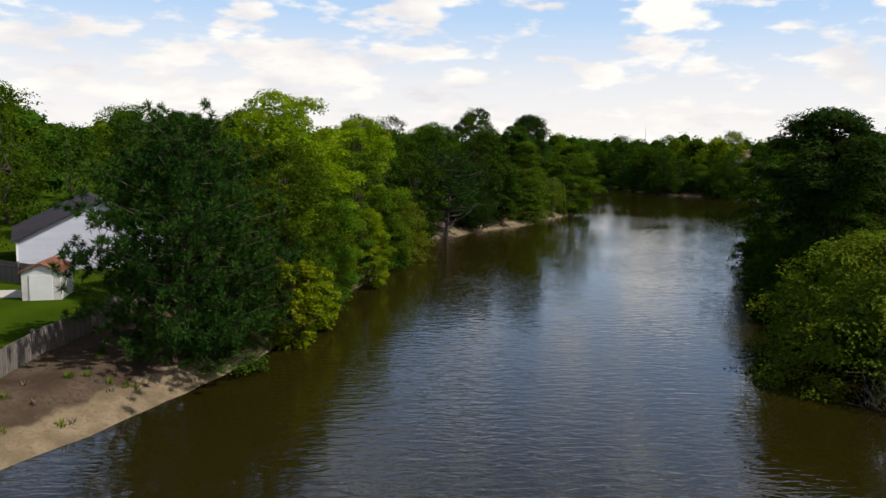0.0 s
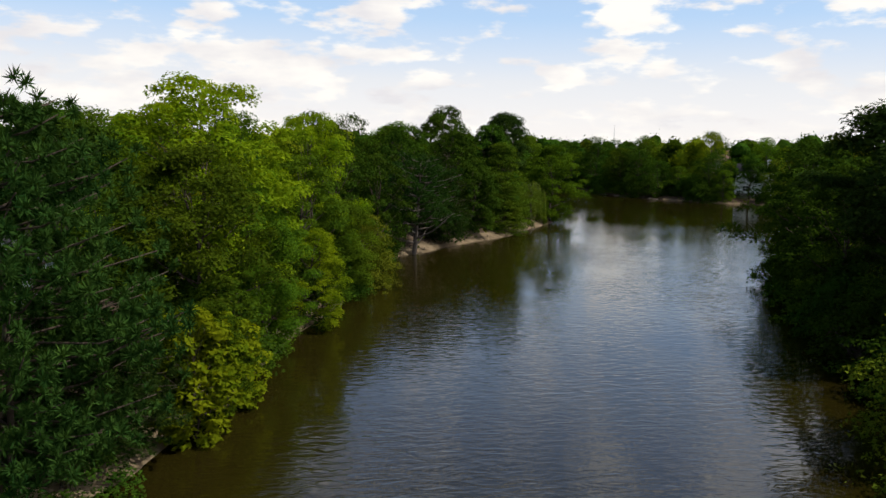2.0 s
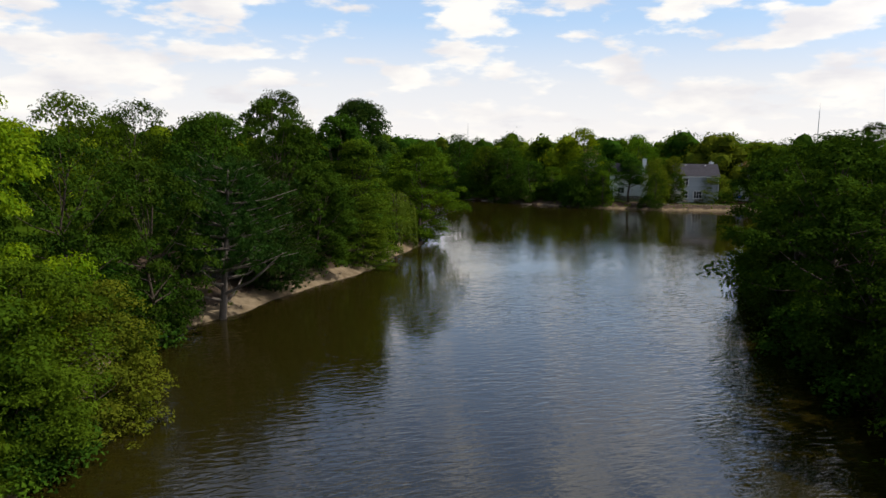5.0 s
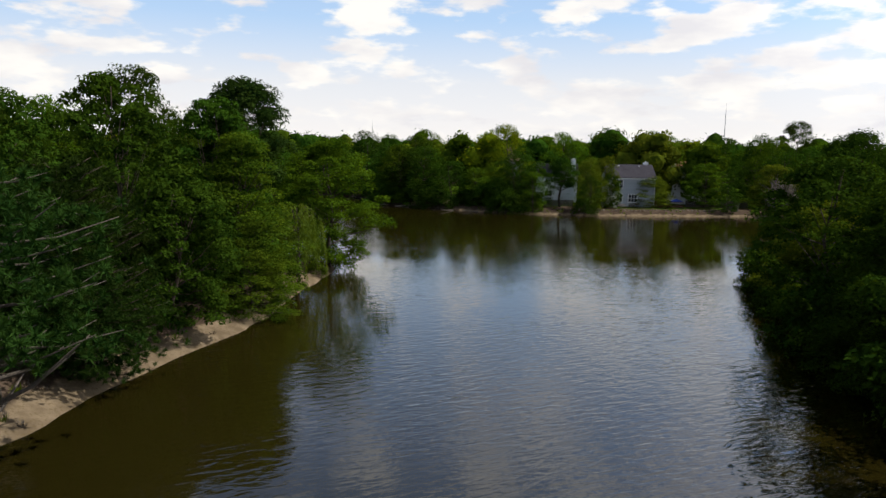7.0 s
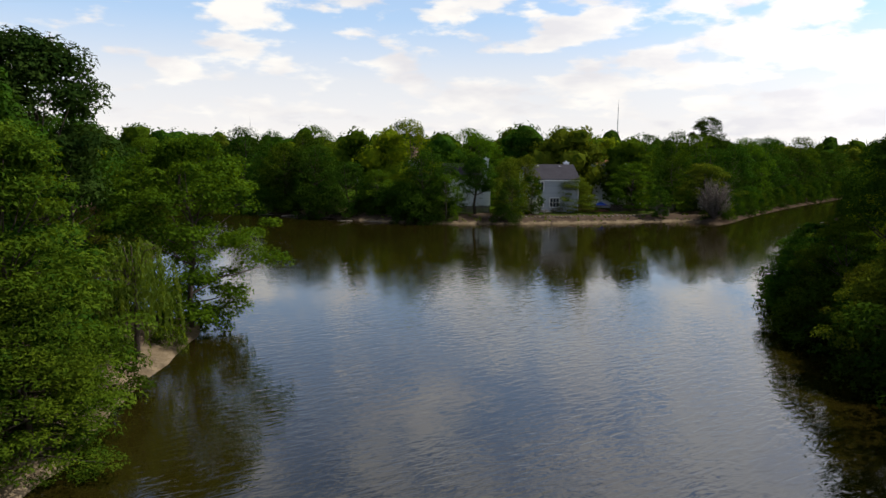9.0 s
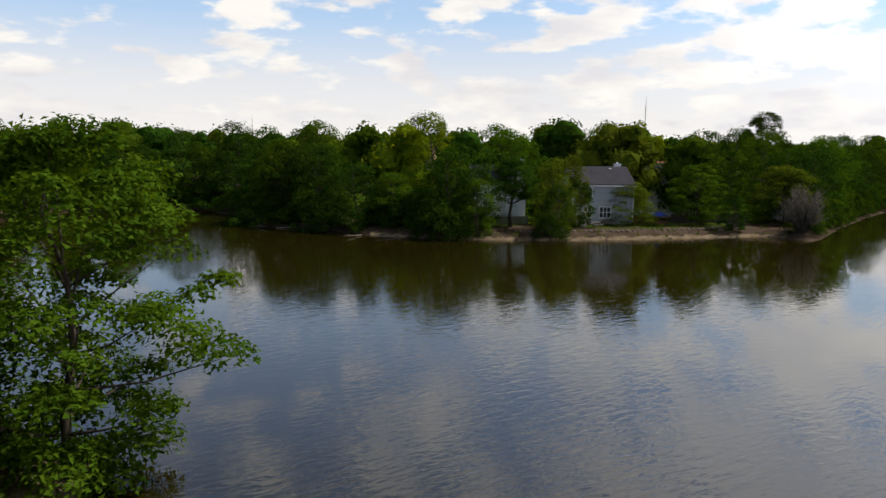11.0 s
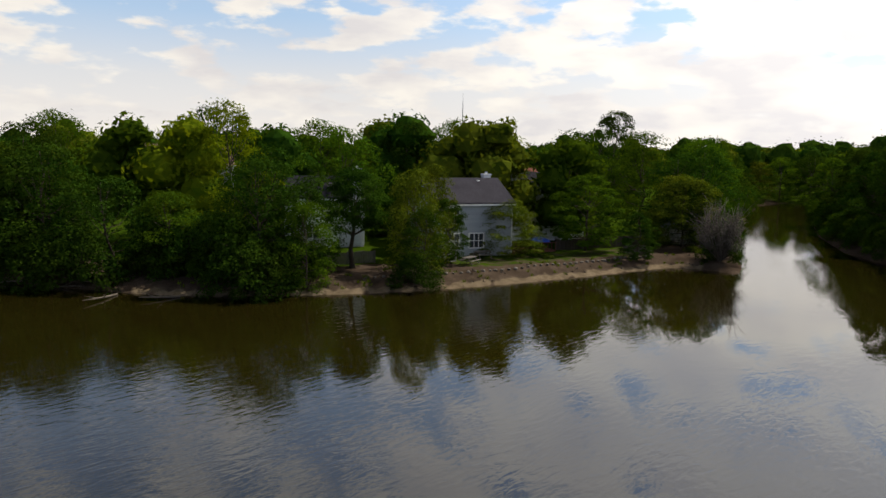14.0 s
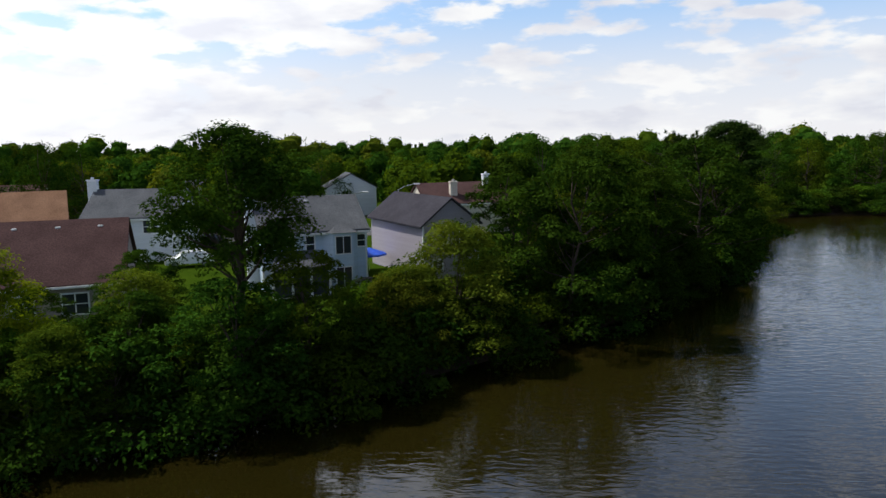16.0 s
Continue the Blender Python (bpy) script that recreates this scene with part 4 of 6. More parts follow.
# gardens and streets to the east, and the woods round the lake
rt = np.random.default_rng(11)
HOMES = [(131, 111), (147, 121), (160, 130), (176, 136), (113, 104), (95, 101), (83, 95), (69, 84), (104, 71), (92, 66), (60, 76), (192, 92), (166, 81), (146, 70), (84, 20), (58, 46),
         (108, 30), (130, 45), (160, 40), (190, 60), (220, 95), (215, 125), (150, 100)]


def unit_lump():
    bm = bmesh.new()
    bmesh.ops.create_icosphere(bm, subdivisions=2, radius=1)
    tri = np.array([[v.co[:] for v in f.verts] for f in bm.faces])
    bm.free()
    return tri


LUMP = unit_lump()


def leafy_lump(gen, centre, wide, tall, n, size):
    """One bough of a far crown: an uneven leafy core with n blades standing off it."""
    ph = gen.uniform(0, 6.283, 3)
    scale = np.array([wide, wide, tall])

    def lobed(d):
        return d * (1 + 0.20 * np.sin(3.1 * d[..., :1] + ph[0]) * np.cos(3.7 * d[..., 1:2] + ph[1]) + 0.12 * np.sin(6 * d[..., 2:] + ph[2]))

    core = lobed(LUMP.reshape(-1, 3)) * 0.80
    d = gen.normal(0, 1, (n, 3))
    d /= np.linalg.norm(d, axis=1, keepdims=True)
    c = lobed(d) * gen.uniform(0.80, 1.12, (n, 1))
    nrm = d + gen.normal(0, 0.45, d.shape)
    nrm /= np.linalg.norm(nrm, axis=1, keepdims=True)
    u = np.cross(nrm, gen.normal(0, 1, d.shape))
    u /= np.linalg.norm(u, axis=1, keepdims=True)
    v = np.cross(nrm, u)
    c = c * scale
    tri = np.stack([c - u * size * 0.5 - v * size * 0.42, c + u * size * 0.7, c - u * size * 0.5 + v * size * 0.42], 1).reshape(-1, 3)
    return np.concatenate([core * scale, tri]) + np.array(centre)


def garden_trees():
    """Trees too far to count: crowns of clumps, one sheet of blades for each leaf colour."""
    spots = {"dark": [], "green": [], "olive": [], "yellow": []}
    for k in range(520):
        ang, rad = rt.uniform(0, 6.283), 330 * math.sqrt(rt.uniform(0.04, 1))
        x, y = 75 + rad * math.cos(ang), 125 + rad * math.sin(ang)
        if lake_distance(np.array([x]), np.array([y]))[0] < 14 or math.hypot(x - 1.7, y - 3.3) < 30:
            continue
        if min(math.hypot(x - a, y - b) for a, b in ((1.7, 3), (3, 29), (9, 58), (17, 83), (29, 107), (43, 130), (53, 140))) < 74 and x < 62:
            continue
        homes = 50 < x < 260 and -60 < y < 148
        gap = min(math.hypot(x - a, y - b) for a, b in HOMES)
        if homes and (gap < 12 or (rad < 62 and x < 125) or (abs(y - 0.7 * x - 15) < 6 and x < 130)):
            continue
        h = rt.uniform(6.0, 9.8) if homes else rt.uniform(12.5, 16)
        spots[("dark", "green", "olive", "dark", "yellow", "green", "dark")[k % 7]].append((x, y, h))
    for k in range(230):
        x, y = (rt.uniform(62, 180), rt.uniform(-85, 66)) if k % 4 else (rt.uniform(-45, 62), rt.uniform(-90, -16))
        gap = min(math.hypot(x - a, y - b) for a, b in HOMES)
        if gap < 11.5 or abs(y - 0.7 * x - 15) < 6 or lake_distance(np.array([x]), np.array([y]))[0] < 16:
            continue
        spots[("dark", "green", "dark", "olive", "green")[k % 5]].append((x, y, rt.uniform(7.5, 10.5)))
    for leaf, rows in spots.items():
        crowns, stems = [], []
        for x, y, h in rows:
            r, g = h * rt.uniform(0.36, 0.5), height_at(x, y)
            stems.append([((x, y, g - 0.2), 0.2), ((x, y, g + h * 0.7), 0.1)])
            near = math.hypot(x - 55, y - 120) < 165
            for c in range(8):
                f = (c + 0.5) / 8
                a, q = 2.4 * c + rt.uniform(-0.5, 0.5), r * PROFILE["broad"](f) * rt.uniform(0.35, 0.62)
                w = r * rt.uniform(0.38, 0.55)
                crowns.append(leafy_lump(rt, (x + q * math.cos(a), y + q * math.sin(a), g + h * (0.16 + 0.74 * f)), w, w * 0.8, *((190, 0.58) if near else (75, 0.75))))
        ob = new("garden_trees", mesh_blades("garden_trees", np.concatenate(crowns), LEAF[leaf]))
        tagged(ob, "many " + {"dark": "dark green", "green": "green", "olive": "olive green", "yellow": "yellow-green"}[leaf] + " trees among gardens and streets", "trees", kind="stuff")
        V, Fc = tubes(stems, 5)
        part("trunks", mesh_from("trunks", V, Fc, M_BARK), None, ob)["kind"] = "stuff"


garden_trees()


# distant woods to the horizon
def far_woods():
    Q = []
    rs = np.random.default_rng(3)
    for i in range(3600):
        a = rs.uniform(0, 6.283)
        r = 230 + 1500 * rs.uniform(0, 1) ** 1.4
        x, y = 60 + r * math.cos(a), 120 + r * math.sin(a)
        near = r < 330
        if near and (60 < x < 190 and -40 < y < 150):
            if rs.uniform() < 0.55:
                continue
        h = rs.uniform(8, 13) if r < 500 else rs.uniform(9, 15)
        if y > 150 or (x < 0 and y > 60):
            h += 3.5
        elif r < 600:
            h *= 0.78
        h *= rs.choice([0.8, 0.95, 1.0, 1.12])
        w = h * rs.uniform(0.34, 0.5)
        g = height_far(x, y)
        size = float(np.clip(r / 520, 0.6, 1.8))
        lumps = 3 if r < 700 else 1
        for c in range(lumps):
            a, q = rs.uniform(0, 6.283), (w * 0.45 if lumps > 1 else 0)
            k = 0.72 if lumps > 1 else 1.0
            Q.append(leafy_lump(rs, (x + q * math.cos(a), y + q * math.sin(a), g + h * (0.42 + 0.14 * c if lumps > 1 else 0.5)), w * k, h * 0.47 * k, 80 if lumps > 1 else 90, size))
    ob = new("far_woods", mesh_blades("far_woods", np.concatenate(Q), LEAF["dark"]))
    tagged(ob, "distant dark green woods beyond the houses", "woods", kind="stuff")


def height_far(x, y):
    return 1.3 + 10 * float(smooth01(np.array((math.hypot(x - 40, y - 100) - 500) / 1500)))


far_woods()

# ---------------------------------------------------------------- houses
M_SIDING = {k: material("siding_" + k, c, 0.7, 0.12, 0.06, 0.8, 0.08, 14, 0.25, 9, stretch=(0.2, 0.2, 6)) for k, c in {
    "white": (0.72, 0.73, 0.76), "grey": (0.24, 0.26, 0.31), "blue": (0.50, 0.60, 0.72), "mauve": (0.36, 0.33, 0.37), "taupe": (0.30, 0.25, 0.24), "cream": (0.62, 0.55, 0.47),
    "lavender": (0.50, 0.51, 0.61), "greyblue": (0.33, 0.36, 0.40)}.items()}
M_ROOF = {k: material("shingles_" + k, c, 0.95, 0.0, 0.15, 0.6, 0.3, 12, 0.6, 16) for k, c in {
    "grey": (0.105, 0.11, 0.12), "brown": (0.085, 0.052, 0.05), "pink": (0.23, 0.14, 0.12), "tan": (0.26, 0.15, 0.095), "dark": (0.05, 0.048, 0.058), "red": (0.19, 0.085, 0.06)}.items()}
M_TRIM = material("white_trim", (0.78, 0.78, 0.78), 0.5, 0.4, 0.05, 2, 0.05, 20)
M_GLASS = material("window_glass", (0.03, 0.035, 0.045), 0.06, 0.6, 0.1, 0.5, 0.0, 5)
M_VENT = material("vent_metal", (0.55, 0.55, 0.56), 0.5, 0.4, 0.1, 3, 0.1, 20)
M_FENCE = material("fence_wood", (0.135, 0.12, 0.11), 0.9, 0.15, 0.2, 1.2, 0.25, 18, 0.4, 25, stretch=(1, 1, 0.15), per_object=0.15)
M_FENCE_D = material("fence_wood_dark", (0.075, 0.058, 0.05), 0.9, 0.15, 0.2, 1.2, 0.25, 18, 0.4, 25, stretch=(1, 1, 0.15), per_object=0.15)


def gable_walls(w, d, eave, ridge, along="x"):
    if along == "x":
        prof = [(0, 0), (d, 0), (d, eave), (d / 2, ridge), (0, eave)]
        V = [(x, p, z) for x in (0, w) for p, z in prof]
    else:
        prof = [(0, 0), (w, 0), (w, eave), (w / 2, ridge), (0, eave)]
        V = [(p, y, z) for y in (0, d) for p, z in prof]
    Fc = [(0, 1, 2, 3, 4), (9, 8, 7, 6, 5)] + [(k, k + 5, (k + 1) % 5 + 5, (k + 1) % 5) for k in range(5)]
    return V, Fc


def gable_roof(w, d, eave, ridge, along="x", over=0.35, thick=0.16):
    span = d if along == "x" else w
    length = w if along == "x" else d
    slope = (ridge - eave) / (span / 2)
    prof = [(-over, eave - over * slope), (span / 2, ridge), (span + over, eave - over * slope)]
    prof = [(p, z + 0.02) for p, z in prof] + [(p, z + thick + 0.02) for p, z in reversed(prof)]
    V = [((q, p, z) if along == "x" else (p, q, z)) for q in (-over * 0.7, length + over * 0.7) for p, z in prof]
    Fc = [(0, 1, 4, 5), (1, 2, 3, 4), (6, 11, 10, 7), (7, 10, 9, 8)] + [(k, k + 6, (k + 1) % 6 + 6, (k + 1) % 6) for k in range(6)]
    return V, Fc


def ring_frame(ww, hh, f, y0, y1):
    """One closed rectangular frame."""
    V, Fc = [], []
    for y in (y0, y1):
        for g in (0, f):
            a, b = ww / 2 + g, hh / 2 + g
            V += [(-a, y, -b), (a, y, -b), (a, y, b), (-a, y, b)]
    for k in range(4):
        q = (k + 1) % 4
        Fc += [(k, 4 + k, 4 + q, q), (8 + k, 8 + q, 12 + q, 12 + k), (4 + k, 12 + k, 12 + q, 4 + q), (k, q, 8 + q, 8 + k)]
    return V, Fc


def window_at(root, side, u, z, ww, hh, w, d, bars=1):
    """A window on face F (y = 0), R (x = w) or L (x = 0), centred at u, z."""
    m = {"F": pose(u, 0, z), "R": pose(w, u, z, 0, 0, 90), "L": pose(0, u, z, 0, 0, -90)}[side]
    fr = part("window", mesh_from("window", *ring_frame(ww, hh, 0.1, -0.06, 0.02), M_TRIM), None, root, "white framed window with dark glass")
    fr.matrix_basis = m
    part("pane", box((-ww / 2, -0.02, -hh / 2), (ww / 2, 0.01, hh / 2)), M_GLASS, fr)
    part("glazing_bar", box((-ww / 2, -0.045, -0.03), (ww / 2, -0.022, 0.03)), M_TRIM, fr)
    for k in range(bars):
        x = -ww / 2 + ww * (k + 1) / (bars + 1)
        part("mullion", box((x - 0.04, -0.05, -hh / 2), (x + 0.04, -0.022, hh / 2)), M_TRIM, fr)


def house(x, y, turn, w, d, eave, ridge, wall, roof, label, windows=(), chimneys=(), along="x", z=1.25, vents=0, skylights=()):
    """A house whose lake front runs from its left corner (x, y); heights above its floor."""
    root = new("house")
    root.matrix_basis = pose(x, y, z, 0, 0, turn)
    V, Fc = gable_walls(w, d, eave, ridge, along)
    V = [(a, b, c - (0.6 if c == 0 else 0)) for a, b, c in V]
    part("wall", mesh_from("wall", V, Fc, M_SIDING[wall]), None, root)
    V, Fc = gable_roof(w, d, eave, ridge, along)
    part("roof", mesh_from("roof", V, Fc, M_ROOF[roof]), None, root)
    # fascia and corner boards
    if along == "x":
        part("gutter", box((-0.25, -0.46, eave - 0.32), (w + 0.25, -0.36, eave - 0.17)), M_TRIM, root, "white eaves gutter")
    for cx in (0, w):
        part("corner_board", box((cx - 0.07, -0.04, -0.3), (cx + 0.07, 0.07, eave - 0.1)), M_TRIM, root)
    for spec in windows:
        window_at(root, *spec[:5], w, d, *(spec[5:] or (1,)))
    for cx, cy, top, mat in chimneys:
        bm = box((cx - 0.45, cy - 0.35, -0.3), (cx + 0.45, cy + 0.35, top))
        add_box(bm, (cx - 0.52, cy - 0.42, top - 0.15), (cx + 0.52, cy + 0.42, top - 0.02))
        add_box(bm, (cx - 0.12, cy - 0.12, top), (cx + 0.12, cy + 0.12, top + 0.25))
        part("chimney", bm, M_SIDING[mat], root)
    sl = (ridge - eave) / ((d if along == "x" else w) / 2)
    for k in range(vents):
        u = w * (k + 0.6) / (vents + 0.2)
        zz = ridge - 0.72 * sl
        part("roof_vent", box((u - 0.18, d / 2 - 0.72, zz), (u + 0.18, d / 2 - 0.35, zz + 0.3), 0.05), M_VENT, root, "small grey roof vent")
    return tagged(root, label, "house")


# east bank, from the lake's bend southwards
house(101.5, 105.2, 217, 9.5, 8.0, 4.75, 6.75, "grey", "grey", "grey two-storey house with a white sunroom and grey roof",
      [("F", 2.1, 3.6, 0.8, 1.5, 0), ("F", 5.1, 3.75, 0.75, 0.8, 0), ("F", 7.6, 3.6, 1.5, 1.4, 1), ("F", 7.9, 1.1, 1.6, 1.3, 1)], [(0.6, 4.4, 7.6, "grey")], vents=6)
house(87.5, 100.0, 205, 8.5, 9.5, 2.7, 6.2, "taupe", "brown", "low brown-roofed house behind lakeside shrubs",
      [("F", 2.6, 1.3, 1.2, 1.3, 1), ("F", 5.6, 1.3, 1.5, 1.3, 1), ("F", 0.8, 1.2, 0.7, 1.6, 0)], vents=3)
house(73.2, 88.6, 208, 8.0, 8.0, 4.75, 7.0, "blue", "grey", "pale blue two-storey house with a bay and grey roof",
      [("F", 2.0, 3.6, 0.8, 1.4, 0), ("F", 3.6, 3.7, 0.6, 1.2, 0), ("F", 5.9, 3.6, 1.9, 1.3, 2), ("F", 5.8, 1.1, 1.8, 1.5, 0), ("F", 7.6, 3.8, 0.6, 0.9, 0)], [(-0.4, 3, 7.3, "white")], vents=1)
house(116.5, 114.0, 205, 10.5, 8.5, 2.9, 6.5, "white", "dark", "white house with a steep dark roof and gable window",
      [("R", 4.25, 4.0, 1.0, 1.5, 1), ("F", 8.5, 1.2, 1.2, 1.3, 1)], vents=5)
house(115.4, 104.3, 205, 5.0, 4.4, 2.5, 4.6, "white", "dark", "low white wing with a gabled dark roof")
house(134.2, 118.5, 216, 11, 9, 4.5, 6.4, "cream", "pink", "two-storey house with a faded pink roof", [("F", 2.2, 3.4, 1.8, 1.3, 2), ("F", 6, 3.4, 0.8, 1.3, 0), ("F", 2.5, 1.0, 1.8, 1.3, 1)], [(0.3, 4.5, 7.6, "white")])
house(150.2, 128.2, 220, 11, 9, 4.5, 6.6, "white", "brown", "white two-storey house with a brown roof", [("F", 2.2, 3.4, 0.8, 1.3, 0), ("F", 6, 3.4, 0.8, 1.0, 0), ("F", 2.5, 1.0, 1.4, 1.3, 1)], [(0.0, 4.5, 7.8, "white")])
house(166, 135, 178, 11, 9, 3.8, 6.6, "white", "dark", "white gabled house with a dark grey roof", [("R", 4.5, 3.6, 1.0, 1.3, 1)], [(11.3, 3, 7.6, "white")])
house(182, 141, 178, 11, 9, 3.8, 6.6, "white", "dark", "white gabled house with a dark grey roof", [("R", 4.5, 3.6, 1.0, 1.3, 1)], [(11.3, 3, 7.6, "white")])
house(110, 77, 214, 11, 9, 3.4, 6.8, "cream", "tan", "house with a broad tan roof and white garage", [("F", 3, 1.2, 1.4, 1.2, 1)])
garage = house(113.4, 79.0, 214, 4.2, 7, 2.6, 4.6, "cream", "tan", "low tan-roofed garage with a white door")
part("garage_door", box((0.8, -0.06, 0.0), (3.4, -0.01, 2.1), 0.01), M_TRIM, garage, "white panelled garage door")
house(62, 82, 215, 5.2, 11, 4.6, 6.6, "mauve", "dark", "mauve gabled house with paired upper windows", [("F", 1.8, 3.7, 0.8, 1.4, 1), ("F", 3.4, 3.7, 0.8, 1.4, 1), ("F", 1.3, 1.2, 0.8, 0.8, 1)], along="y")
# west bank
house(-27.5, 57, 28, 11, 10, 2.4, 5.2, "lavender", "dark", "lavender-white gabled house with lap siding", along="y")
# far shore
house(99.8, 180.6, -28, 9, 9, 5.3, 7.6, "greyblue", "dark", "grey-blue two-storey house behind the lakeside lawn",
      [("F", 2.2, 4.0, 1.1, 1.5, 1), ("F", 2.2, 1.2, 1.1, 1.5, 1), ("F", 4.8, 1.2, 1.6, 1.5, 2)], [(8, 5, 8.2, "white")], vents=2, z=1.4)
house(93.0, 196.5, -32, 8.5, 8, 5.3, 7.4, "white", "dark", "white house mostly hidden by trees", [("F", 2.6, 1.3, 1.4, 1.3, 1), ("F", 6.2, 4.0, 1.0, 1.3, 1)], [(7.6, -0.3, 8.6, "white")], z=1.4)
house(118, 184, -35, 10, 9, 5.3, 8.0, "white", "dark", "white gabled house behind lakeside trees", [("F", 3, 4.0, 1.0, 1.3, 1)], [(1, 2, 9.4, "white"), (7, 3, 9.2, "white")], along="y", z=1.4)
house(128, 196, -30, 10, 9, 5.3, 8.2, "cream", "red", "house with a reddish roof among the trees", along="x", z=1.4)
house(92, 222, -20, 8, 9, 5.5, 8.2, "cream", "dark", "cream gabled house far behind the trees", [("F", 4, 4, 1.2, 1.2, 1)], along="y", z=1.4)
house(107, 258, -20, 16, 9, 7.5, 11, "mauve", "pink", "long house with a pink roof far behind the trees", [("F", 4, 6, 1.4, 1.2, 1), ("F", 10, 6, 1.4, 1.2, 1)], z=1.4)
# back rows to the east
house(97, 74, 190, 9, 8, 4.6, 7.0, "white", "grey", "white two-storey house with chimney and dark shutters", [("F", 3.2, 3.6, 1.6, 1.2, 1), ("F", 6.5, 3.6, 1.4, 1.2, 1)], [(-0.4, 4, 8.2, "white")])
house(195, 98, 190, 11, 9, 4.2, 6.8, "white", "dark", "white house with twin gables far off", [("F", 3, 3.4, 1.0, 1.2, 1), ("F", 7, 3.4, 1.0, 1.2, 1)], [(2, 4.5, 7.8, "white")])
house(168, 86, 195, 9, 9, 3.4, 6.0, "white", "pink", "small white house with a pinkish roof", [("F", 3, 1.4, 1.0, 1.2, 1)], [(1, 4, 6.9, "cream")])
house(152, 75, 200, 11, 8, 3.2, 6.2, "lavender", "tan", "pale house with a tan roof", [("F", 3, 1.4, 1.0, 1.2, 1)], [(4, 4, 7.4, "white")])
house(86, 26, 200, 8, 8, 4.6, 6.8, "white", "grey", "small white house across the street", [("F", 3, 3.4, 1.0, 1.2, 1)], along="y")
house(66, 52, 205, 11, 8, 4.0, 6.2, "cream", "brown", "cream house with a brown hipped roof and chimney", [("F", 3, 3.0, 1.0, 1.2, 1)], [(4, 1.5, 6.6, "cream"), (9, 3, 7.4, "white")])
house(110, 36, 200, 11, 8, 4.0, 6.4, "white", "grey", "white house in the back street", [("F", 3, 3.0, 1.0, 1.2, 1)])
house(132, 50, 195, 11, 8, 4.0, 6.4, "cream", "brown", "cream house in the back street", [("F", 3, 3.0, 1.0, 1.2, 1)])
house(192, 66, 195, 11, 8, 4.0, 6.4, "white", "dark", "white house in the back street", [("F", 3, 3.0, 1.0, 1.2, 1)])
house(222, 100, 190, 11, 8, 4.0, 6.4, "white", "brown", "white house with brown roof far off", [("F", 3, 3.0, 1.0, 1.2, 1)])
house(217, 130, 185, 11, 8, 4.0, 6.4, "cream", "dark", "cream house with dark roof far off", [("F", 3, 3.0, 1.0, 1.2, 1)])
house(152, 104, 195, 11, 8, 3.6, 6.0, "lavender", "grey", "pale house behind the lakeside row", [("F", 3, 2.6, 1.0, 1.2, 1)], [(2, 4, 7.0, "white")])

M_ROAD = material("asphalt", (0.075, 0.075, 0.078), 0.9, 0.2, 0.15, 0.3, 0.2, 20, 0.3, 30)
M_CONCRETE = material("concrete", (0.42, 0.40, 0.37), 0.9, 0.2, 0.12, 0.7, 0.12, 15, 0.2, 25)
M_DARK = material("dark_plastic", (0.02, 0.02, 0.024), 0.45, 0.4, 0.1, 3, 0.1, 20)
M_STEEL = material("galvanised_steel", (0.34, 0.35, 0.37), 0.5, 0.4, 0.1, 1, 0.1, 10, metallic=0.6)
M_DECK = material("deck_stain", (0.13, 0.045, 0.035), 0.7, 0.3, 0.2, 2, 0.2, 15, stretch=(1, 1, 0.3))
M_BLUE = material("blue_tarp", (0.02, 0.09, 0.60), 0.5, 0.4, 0.15, 2, 0.1, 12)
M_PINK = material("pink_canvas", (0.75, 0.18, 0.25), 0.8, 0.2, 0.1, 2, 0.1, 12)
M_RED = material("red_canvas", (0.45, 0.02, 0.03), 0.8, 0.2, 0.1, 2, 0.1, 12)
M_SCREEN = material("sunroom_glass", (0.05, 0.055, 0.065), 0.1, 0.5, 0.15, 0.8, 0.05, 8)
M_CAR = {k: material("car_paint_" + k, c, 0.25, 0.5, 0.03, 1, 0.03, 10) for k, c in {"white": (0.75, 0.76, 0.78), "dark": (0.03, 0.03, 0.035), "silver": (0.4, 0.41, 0.43)}.items()}
M_SHED = material("shed_panel", (0.62, 0.60, 0.58), 0.7, 0.3, 0.12, 1.2, 0.1, 12)
M_LOG = material("driftwood", (0.13, 0.11, 0.09), 0.9, 0.2, 0.25, 2, 0.25, 18, 0.5, 20)
M_STONE = material("edging_stone", (0.16, 0.14, 0.12), 0.9, 0.2, 0.25, 2, 0.25, 12, 0.6, 10, per_object=0.3)


# streets behind the eastern houses
def strip(name, line, width, z, mat, label, category):
    V, Fc = [], []
    for i, p in enumerate(line):
        a, b = Vector(line[max(i - 1, 0)]), Vector(line[min(i + 1, len(line) - 1)])
        d = (b - a).normalized()
        n = Vector((-d.y, d.x)) * width / 2
        for q in (Vector(p) + n, Vector(p) - n):
            g = height_at(q.x, q.y)
            V += [(q.x, q.y, g + z), (q.x, q.y, g - 0.2)]
    for i in range(len(line) - 1):
        o = i * 4
        Fc += [(o, o + 2, o + 6, o + 4), (o + 1, o, o + 4, o + 5), (o + 2, o + 3, o + 7, o + 6)]
    return tagged(new(name, mesh_from(name, V, Fc, mat)), label, category, kind="structure")


